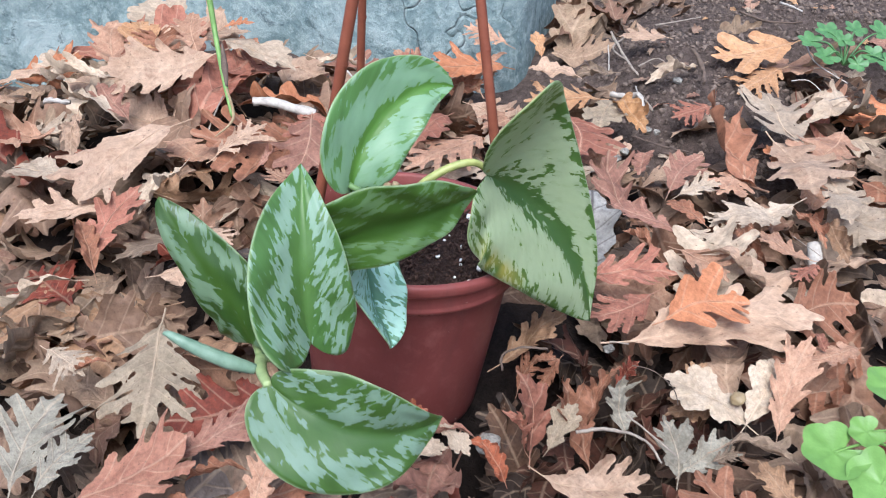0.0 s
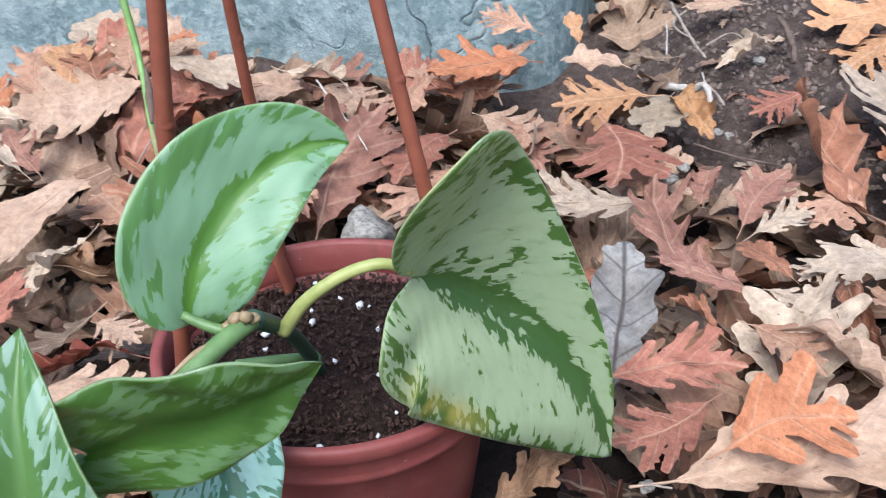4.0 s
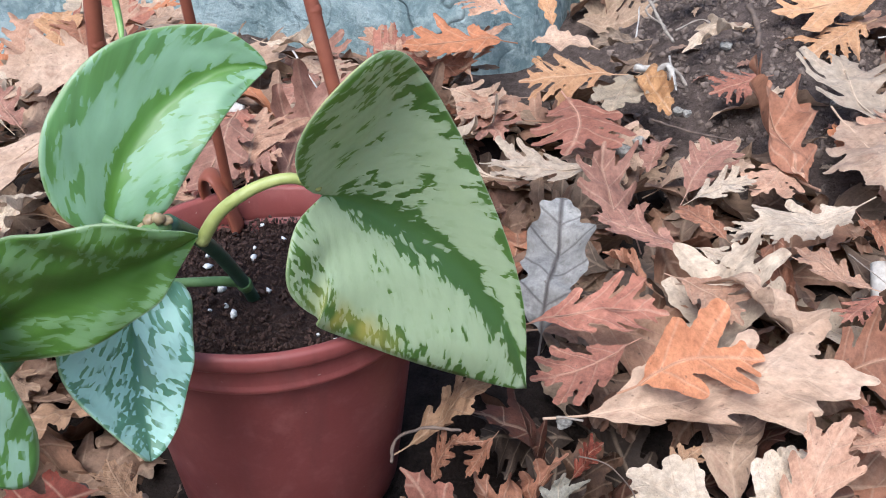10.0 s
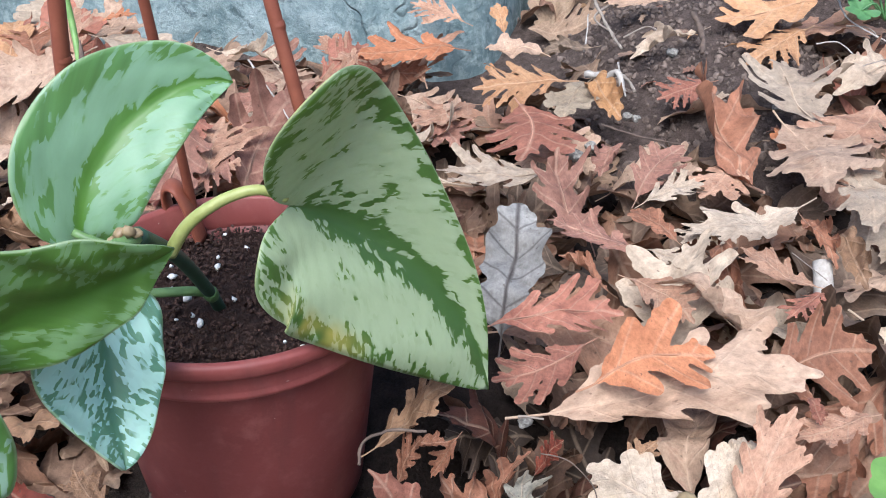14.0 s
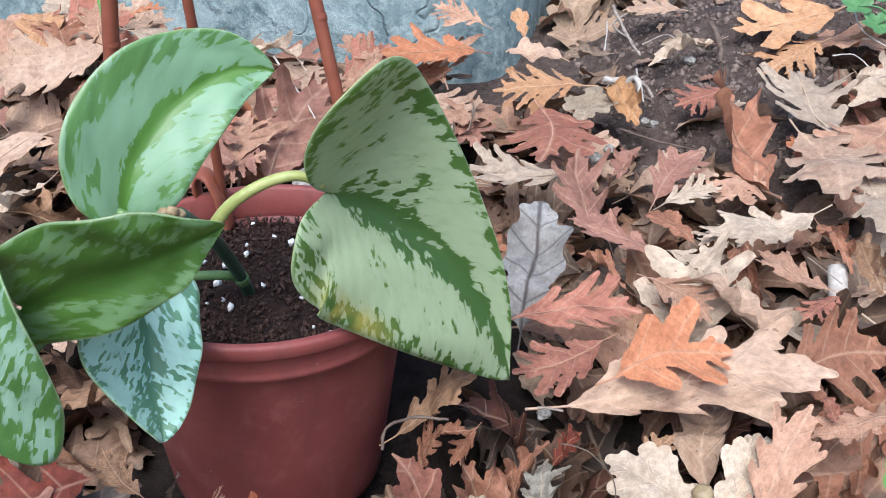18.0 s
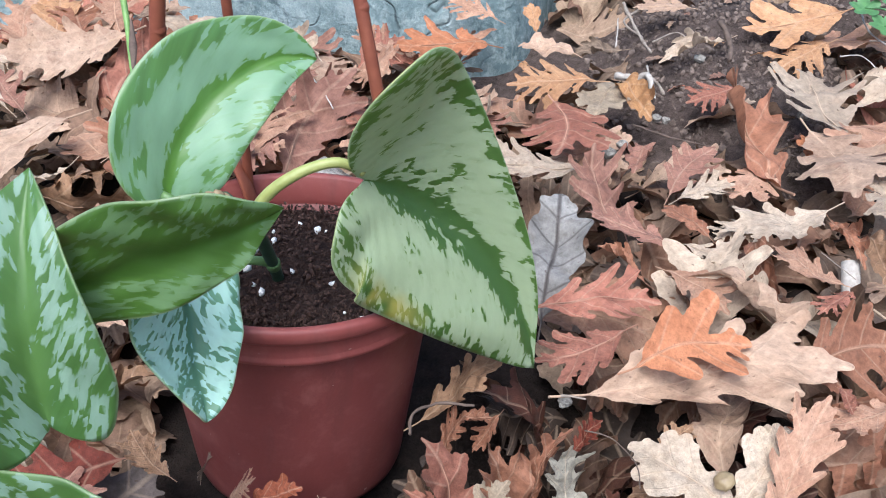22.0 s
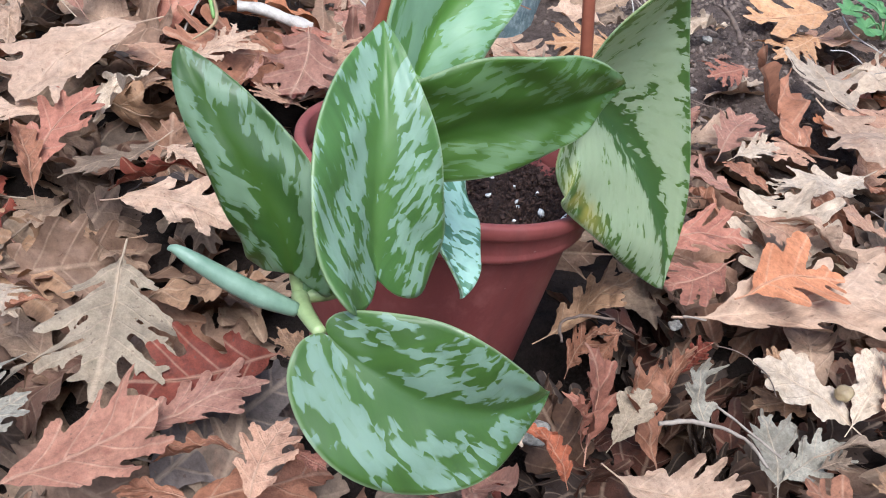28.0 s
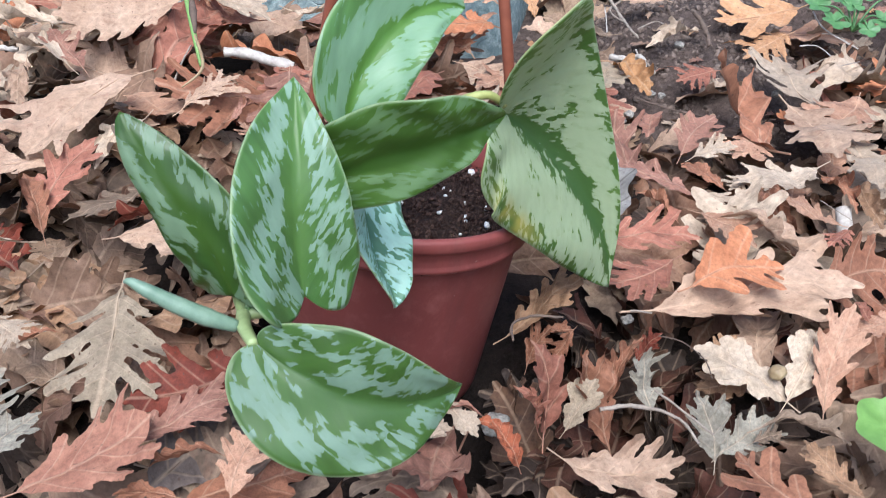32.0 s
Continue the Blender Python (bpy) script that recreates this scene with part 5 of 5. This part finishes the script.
def scatter_leaves():
    """Separate leaves over the near bed, then the deeper litter joined."""
    rnd = random.Random(21)
    made = 0
    while made < TOP_LEAVES:
        x, y = rnd.uniform(-0.62, 0.62), rnd.uniform(0.28, 1.25)
        length = rnd.uniform(0.075, 0.135)
        turn = rnd.uniform(0, 360)
        cx, cy = x + 0.5 * length * math.cos(radians(turn)), y + 0.5 * length * math.sin(radians(turn))
        if not clear_of_pot(cx, cy, 0.045) or rnd.random() < 1.1 * bare(cx, cy) or (cy > ROCK_Y - 0.05 and cx < ROCK_X + 0.02):
            continue
        z = litter_top(cx, cy) - rnd.uniform(0.016, 0.040)
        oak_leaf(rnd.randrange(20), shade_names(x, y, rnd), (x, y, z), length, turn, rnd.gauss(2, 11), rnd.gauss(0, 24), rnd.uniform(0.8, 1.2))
        made += 1
    # a drift blown against the foot of the stone, its leaves tipped up towards the bed
    for _ in range(22):
        x, y = rnd.uniform(-0.60, 0.12), rnd.uniform(0.98, 1.07)
        turn = rnd.choice((0, 180)) + rnd.gauss(0, 35)
        colour = rnd.choice(("tan", "tanpink", "tan", "orange", "yellow", "orangebrown", "tanpink", "pink", "beige"))
        oak_leaf(rnd.choice((1, 2, 3, 4, 5, 9, 12)), colour, (x, y, litter_top(x, y) + rnd.uniform(-0.014, 0.008)), rnd.uniform(0.075, 0.12), turn,
                 rnd.gauss(4, 10), (1 if math.cos(radians(turn)) > 0 else -1) * rnd.uniform(5, 38), rnd.uniform(0.85, 1.15))
    low = [oak_mesh(k + 40, random.Random(k).choice((3, 3, 4)), random.Random(k + 3).uniform(0.25, 0.65), random.Random(k + 5).uniform(0.2, 0.9), 0.31, random.Random(k).uniform(-0.4, 0.9), random.Random(k + 9).uniform(-1, 1.5), 0.4, 1.6, 30) for k in range(10)]

    def put(x, y, z, length, pitch, lean, middle=True):
        m = Matrix.Translation((x, y, z)) @ pose(0, 0, 0, 0, 0, rnd.uniform(0, 360)) @ pose(0, 0, 0, 0, -pitch, 0) @ pose(0, 0, 0, lean) @ Matrix.Scale(length, 4)
        return low[rnd.randrange(10)], m @ Matrix.Translation((-0.5 if middle else 0.0, 0, 0))

    # Leaves in the hollow, their colour darkened to pass for its shade.
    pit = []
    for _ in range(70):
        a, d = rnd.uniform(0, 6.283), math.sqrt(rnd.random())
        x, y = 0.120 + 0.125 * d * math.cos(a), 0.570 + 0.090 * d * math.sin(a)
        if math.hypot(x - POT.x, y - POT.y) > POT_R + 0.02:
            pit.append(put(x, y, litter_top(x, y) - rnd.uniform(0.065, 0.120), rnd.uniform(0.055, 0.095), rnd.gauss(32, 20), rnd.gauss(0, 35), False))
    heap("dry_hollow_shade", "oak leaves coloured shade-dark deep in a hollow beside the pot", pit)
    scraps = []
    for _ in range(140):
        x, y = rnd.uniform(0.16, 0.75), rnd.uniform(0.92, 1.42)
        if rnd.random() < bare(x, y):
            scraps.append(put(x, y, earth_top(x, y) + 0.004, rnd.choice((0.010, 0.014, 0.02, 0.03, 0.042)), rnd.gauss(6, 10), rnd.gauss(0, 16)))
    heap("dry_scrap", "torn scraps of dry leaves scattered on bare earth", scraps)
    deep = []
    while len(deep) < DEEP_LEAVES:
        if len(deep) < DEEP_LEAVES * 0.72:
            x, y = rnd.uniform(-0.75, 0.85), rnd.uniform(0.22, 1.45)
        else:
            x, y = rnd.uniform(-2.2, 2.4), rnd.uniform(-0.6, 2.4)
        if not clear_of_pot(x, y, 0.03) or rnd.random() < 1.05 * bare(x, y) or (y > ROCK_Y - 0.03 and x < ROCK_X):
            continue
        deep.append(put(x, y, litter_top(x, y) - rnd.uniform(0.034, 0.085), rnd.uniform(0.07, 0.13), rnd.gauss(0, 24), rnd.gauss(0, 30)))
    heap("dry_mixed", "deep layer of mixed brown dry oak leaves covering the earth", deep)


scatter_leaves()


# ---- twigs, stones and small plants ----
def twig(points, radius, mat):
    words = {"twig": "thin grey-brown twig", "twig_dark": "dark rotting twig", "bleached": "bleached pale twig"}
    n = len(points)
    rnd = random.Random(int(abs(points[0][0]) * 1000 + n))
    P = [Vector(p) for p in points]
    if n == 2:
        P = [P[0], (P[0] + P[1]) / 2 + Vector((rnd.uniform(-1, 1), rnd.uniform(-1, 1), rnd.uniform(0, 1))) * radius, P[1]]
    rad = [radius * (1.1 - 0.35 * k / (len(P) - 1)) * rnd.uniform(0.88, 1.12) for k in range(len(P))]
    bm = tube(P, rad, 8)
    for v in bm.verts:
        v.co += Vector((noise.noise(v.co * 210), noise.noise(v.co * 210 + Vector((7, 0, 0))), noise.noise(v.co * 210 + Vector((0, 7, 0))))) * radius * 0.75
    t = part("twig", bm, MAT[mat])
    return tagged(t, words[mat] + " lying among the dead leaves", "twig", "fallen twigs")


twig([(0.221, 1.192, 0.043), (0.230, 1.141, 0.032), (0.241, 1.090, 0.024)], 0.0018, "twig")
twig([(0.203, 1.084, 0.026), (0.209, 1.122, 0.032), (0.212, 1.155, 0.038)], 0.0009, "bleached")
twig([(0.236, 1.074, 0.016), (0.236, 1.033, 0.012), (0.236, 1.004, 0.012)], 0.0010, "bleached")
twig([(0.246, 1.017, 0.010), (0.236, 1.060, 0.012)], 0.0015, "twig")
twig([(0.318, 1.139, 0.039), (0.321, 1.100, 0.032), (0.316, 1.061, 0.027)], 0.0030, "twig_dark")
twig([(0.469, 1.158, 0.037), (0.470, 1.119, 0.029), (0.493, 1.072, 0.022)], 0.0009, "bleached")
twig([(0.428, 1.081, 0.021), (0.449, 1.082, 0.021), (0.457, 1.052, 0.018), (0.457, 1.027, 0.017)], 0.0007, "bleached")
twig([(0.445, 1.023, 0.017), (0.483, 1.042, 0.018)], 0.0009, "twig")
twig([(0.246, 1.115, 0.026), (0.271, 1.134, 0.029), (0.284, 1.122, 0.026)], 0.0010, "twig")
twig([(0.209, 0.948, 0.011), (0.240, 0.923, 0.010), (0.273, 0.904, 0.010)], 0.0009, "twig_dark")
twig([(0.044, 0.552, 0.008), (0.045, 0.566, 0.011), (0.061, 0.574, 0.012), (0.080, 0.572, 0.012)], 0.0010, "twig_dark")
twig([(-0.112, 0.999, 0.070), (-0.086, 0.950, 0.064), (-0.068, 0.920, 0.060), (-0.053, 0.889, 0.056)], 0.0009, "bleached")
twig([(0.373, 0.830, 0.013), (0.385, 0.816, 0.013)], 0.0011, "twig_dark")
twig([(0.131, 0.592, 0.003), (0.146, 0.589, 0.003)], 0.0008, "twig")
twig([(0.318, 0.731, 0.015), (0.332, 0.698, 0.015)], 0.0004, "twig")
twig([(0.093, 0.498, -0.003), (0.113, 0.501, -0.003), (0.135, 0.496, -0.004), (0.145, 0.485, -0.005), (0.149, 0.472, -0.007)], 0.0013, "twig")
twig([(0.132, 0.515, -0.003), (0.143, 0.503, -0.005), (0.161, 0.481, -0.008)], 0.0008, "twig")
twig([(0.143, 0.560, 0.006), (0.158, 0.555, 0.005), (0.170, 0.539, 0.002), (0.171, 0.524, -0.001)], 0.0004, "twig_dark")
twig([(0.242, 1.185, 0.039), (0.219, 1.157, 0.034), (0.236, 1.124, 0.028)], 0.0014, "twig")
twig([(0.410, 1.264, 0.047), (0.442, 1.235, 0.043), (0.487, 1.232, 0.043)], 0.0018, "twig_dark")
twig([(0.286, 1.222, 0.042), (0.331, 1.238, 0.044), (0.352, 1.247, 0.045)], 0.0011, "twig")
twig([(0.465, 1.112, 0.026), (0.484, 1.105, 0.025), (0.489, 1.079, 0.021)], 0.0007, "twig")
twig([(0.472, 1.289, 0.052), (0.495, 1.261, 0.049)], 0.0015, "bleached")
twig([(-0.409, 0.899, 0.071), (-0.378, 0.887, 0.075)], 0.0030, "bleached")
twig([(-0.229, 0.829, 0.066), (-0.227, 0.864, 0.074), (-0.225, 0.897, 0.078)], 0.0010, "twig")



def bleached_stick():
    P = [(-0.196, 0.902, 0.070), (-0.178, 0.902, 0.070), (-0.158, 0.899, 0.065), (-0.142, 0.899, 0.060), (-0.133, 0.899, 0.057)]
    bm = tube(P, [0.0042, 0.0050, 0.0048, 0.0058, 0.0060], 14)
    for v in bm.verts:
        v.co += Vector((0, 0, 1)) * 0.0012 * noise.noise(v.co * 160)
    tagged(part("broken_stick", bm, MAT["bleached"]), "short broken stick, bleached almost white, on the leaves", "stick")


bleached_stick()


def stone(place, size, seed, squash=0.7, word="pale grey"):
    rnd = random.Random(seed)
    ob = part("pebble", pebble(size, rnd, squash, 0.5, 3), MAT["pebble"])
    ob.matrix_world = Matrix.Translation(place) @ pose(0, 0, 0, 0, 0, rnd.uniform(0, 360))
    return tagged(ob, word + " rough stone half hidden in the leaves", "stone", "loose stones")


stone((0.034, 0.530, -0.046), 0.009, 3, 0.7, "whitish crumbly")
stone((0.135, 0.607, -0.016), 0.0045, 7, 0.6, "white-crusted")
stone((-0.053, 0.832, 0.016), 0.021, 11, 0.75, "chalky white")
stone((0.236, 0.985, 0.000), 0.005, 13)
stone((0.370, 0.980, 0.004), 0.006, 14)


stone((0.183, 0.901, 0.006), 0.007, 21, 0.7, "bluish grey")
stone((0.197, 0.917, 0.006), 0.005, 22, 0.8, "bluish grey")
stone((0.242, 0.967, 0.006), 0.004, 23)
stone((0.293, 1.097, 0.014), 0.006, 24, 0.6)
twig([(0.204, 1.055, 0.014), (0.221, 1.041, 0.016), (0.232, 1.032, 0.023), (0.235, 1.011, 0.012)], 0.0034, "bleached")


def oak_gall():
    """A small round gall that sits on a fallen leaf."""
    bm = pebble(0.0055, random.Random(31), 0.85, 0.35, 3)
    ob = part("oak_gall", bm, MAT["bract"])
    ob.location = (0.217, 0.532, -0.002)
    tagged(ob, "small round buff gall on a cream oak leaf", "oak gall")


oak_gall()


def white_pipe():
    bm = lathe([(0.0030, 0.0), (0.0062, 0.0), (0.0066, 0.004), (0.0064, 0.014), (0.0062, 0.026), (0.0040, 0.0265), (0.0038, 0.010), (0.0030, 0.0)], 20)
    ob = part("plastic_tube", bm, MAT["bleached"])
    ob.matrix_world = Matrix.Translation((0.335, 0.706, -0.006)) @ pose(0, 0, 0, -52, 8, 0)
    tagged(ob, "short white plastic tube under the dead leaves", "tube")


white_pipe()



def build_crumbs():
    """Clods and crumbs on the bare patches of earth."""
    rnd = random.Random(8)
    bm = bmesh.new()
    bmesh.ops.create_icosphere(bm, subdivisions=1, radius=1.0)
    ball = np.array([v.co for v in bm.verts])
    sides = [[v.index for v in f.verts] for f in bm.faces]
    bm.free()
    rng = np.random.default_rng(8)
    verts, faces, n = [], [], 0
    while n < 6500:
        x, y = rnd.uniform(0.12, 0.95), rnd.uniform(0.85, 1.6)
        if rnd.random() > bare(x, y):
            continue
        r = rnd.choice((0.0008, 0.001, 0.0013, 0.0016, 0.002, 0.002, 0.003, 0.0042))
        m = np.array(pose(0, 0, 0, rnd.uniform(0, 360), rnd.uniform(0, 360), 0).to_3x3())
        p = ball * rng.uniform(0.65, 1.3, (len(ball), 1)) * (r * rnd.uniform(0.8, 1.5), r, r * rnd.uniform(0.6, 0.9))
        verts.extend((p @ m.T + (x, y, earth_top(x, y) + 0.3 * r)).tolist())
        faces.extend([[k + n * len(ball) for k in f] for f in sides])
        n += 1
    me = bpy.data.meshes.new("earth_crumb")
    me.from_pydata(verts, [], faces)
    tagged(part("earth_crumb", me, MAT["crumb"], smooth=False), "loose brown crumbs of garden earth", "soil crumbs", kind="stuff")


build_crumbs()


def herb_blade(parent, centre, size, tilt, turn, teeth, cut, mat="herb", face=0):
    """A soft round leaf with shallow or deep scallops, cupped a little, with its stalk towards the plant's root."""
    bm = bmesh.new()
    mid = bm.verts.new((0, 0, 0))
    rings = []
    N, M = teeth * 8, 5
    for j in range(1, M + 1):
        row = []
        for i in range(N):
            a = 2 * math.pi * i / N
            notch = 1 - 0.75 * math.exp(-((a - math.pi) / 0.28) ** 2)
            edge = (1 - cut + cut * abs(math.cos(teeth * a / 2)) ** 0.7) * notch
            r = size * (j / M) * (1 + (edge - 1) * (j / M) ** 1.5)
            z = 0.16 * r * r / size + 0.06 * size * (j / M) * math.sin(teeth * a) + 0.05 * size * noise.noise(Vector((r * 60, a, size * 99)))
            row.append(bm.verts.new((r * math.cos(a), r * math.sin(a), z)))
        rings.append(row)
    for i in range(N):
        bm.faces.new((mid, rings[0][i], rings[0][(i + 1) % N]))
        for r0, r1 in zip(rings, rings[1:]):
            bm.faces.new((r0[i], r1[i], r1[(i + 1) % N], r0[(i + 1) % N]))
    bm.transform(Matrix.Translation(centre) @ pose(0, 0, 0, face) @ pose(0, 0, 0, tilt[0], tilt[1], turn))
    return part("leaf", bm, MAT[mat], parent)


def herb(root, blades, label, cut, teeth, mat="herb", face=0):
    thing = empty("wild_herb")
    tagged(thing, label, "weed", "small green weeds")
    root = Vector(root)
    for n, (x, y, z, size, tx, ty) in enumerate(blades):
        c = Vector((x, y, z))
        turn = math.degrees(math.atan2(c.y - root.y, c.x - root.x))
        herb_blade(thing, c, size, (tx, ty), turn, teeth, cut, mat, face)
        p = root.lerp(c, 0.5) + Vector((0, 0, 0.012))
        part("stalk", tube([root, p, c], [0.0013, 0.0012, 0.0009], 6), MAT[mat], thing)
    return thing


herb((0.331, 0.495, -0.024), [(0.266, 0.474, 0.002, 0.024, 6, -4), (0.292, 0.487, 0.008, 0.013, 4, 6), (0.317, 0.515, 0.024, 0.020, 8, 8), (0.292, 0.452, -0.006, 0.026, -6, 4), (0.340, 0.470, 0.010, 0.022, 4, 2)],
     "bright green weed with soft scalloped leaves among dead leaves", 0.13, 5, "herb", 18)
herb((0.505, 1.120, 0.026), [(0.463, 1.136, 0.052, 0.017, 8, 4), (0.478, 1.114, 0.040, 0.018, 4, -8), (0.487, 1.148, 0.060, 0.018, 8, 6), (0.502, 1.132, 0.054, 0.015, 4, 4), (0.522, 1.150, 0.062, 0.016, 6, 10),
     (0.510, 1.094, 0.038, 0.013, 8, 4), (0.530, 1.104, 0.046, 0.015, 6, -6), (0.552, 1.142, 0.062, 0.018, 4, 8), (0.545, 1.088, 0.042, 0.015, 6, 0)],
     "small green weed with deeply cut leaves on bare earth", 0.36, 5, "herb_dark", 26)
herb((0.62, 1.13, 0.03), [(0.585, 1.150, 0.058, 0.018, 8, 4), (0.600, 1.110, 0.046, 0.015, 4, -8), (0.625, 1.165, 0.062, 0.018, 6, 6), (0.650, 1.120, 0.050, 0.016, 4, 4)],
     "small green weed with deeply cut leaves on bare earth", 0.36, 5, "herb_dark", 26)


def green_shoot():
    thing = empty("green_shoot", (-0.208, 0.855, 0.075))
    tagged(thing, "thin green shoot with a withered joint hanging over the leaves", "shoot")
    o = Vector((-0.208, 0.855, 0.075))
    P = [Vector(p) - o for p in ((-0.208, 0.855, 0.075), (-0.217, 0.880, 0.097), (-0.229, 0.917, 0.125), (-0.235, 0.935, 0.160), (-0.243, 0.952, 0.240), (-0.255, 0.975, 0.380))]
    part("stem", tube(P, [0.0016, 0.0024, 0.0026, 0.0030, 0.0032, 0.0034], 8), MAT["herb_stem"], thing)
    part("withered_joint", tube([P[1] + Vector((0.002, -0.003, 0)), P[1].lerp(P[2], 0.5) + Vector((0.004, -0.003, 0)), P[2] + Vector((0.006, -0.004, 0.004))], [0.0012, 0.0036, 0.0006], 8), MAT["twig_dark"], thing, "dark withered joint")
    part("withered_tip", tube([P[1], P[0] + Vector((0.004, -0.012, 0.004)), P[0] + Vector((-0.012, -0.030, -0.008))], [0.0012, 0.0016, 0.0005], 6), MAT["bract"], thing, "dry straw-coloured tip")


green_shoot()


def stake_clip():
    """The bent plastic hook at the foot of one stake, over the pot's rim."""
    o = Vector(CLIP)
    pts = [Vector(p) for p in ((-0.009, 0.006, -0.016), (-0.010, 0.005, 0.004), (-0.006, 0.003, 0.014), (0.001, 0.000, 0.014), (0.006, -0.004, 0.002), (0.010, -0.009, -0.022))]
    flat = [Vector((p.x, 0, p.z)) for p in pts]
    bm = tube(flat, [0.0024, 0.0026, 0.0026, 0.0028, 0.0030, 0.0032], 12)
    for v in bm.verts:
        v.co.y = v.co.y * 2.9 - 0.45 * v.co.x
    ob = part("stake_clip", bm, MAT["stake"])
    ob.location = o
    tagged(ob, "bent brown plastic hook clipped on the pot rim", "clip")


stake_clip()
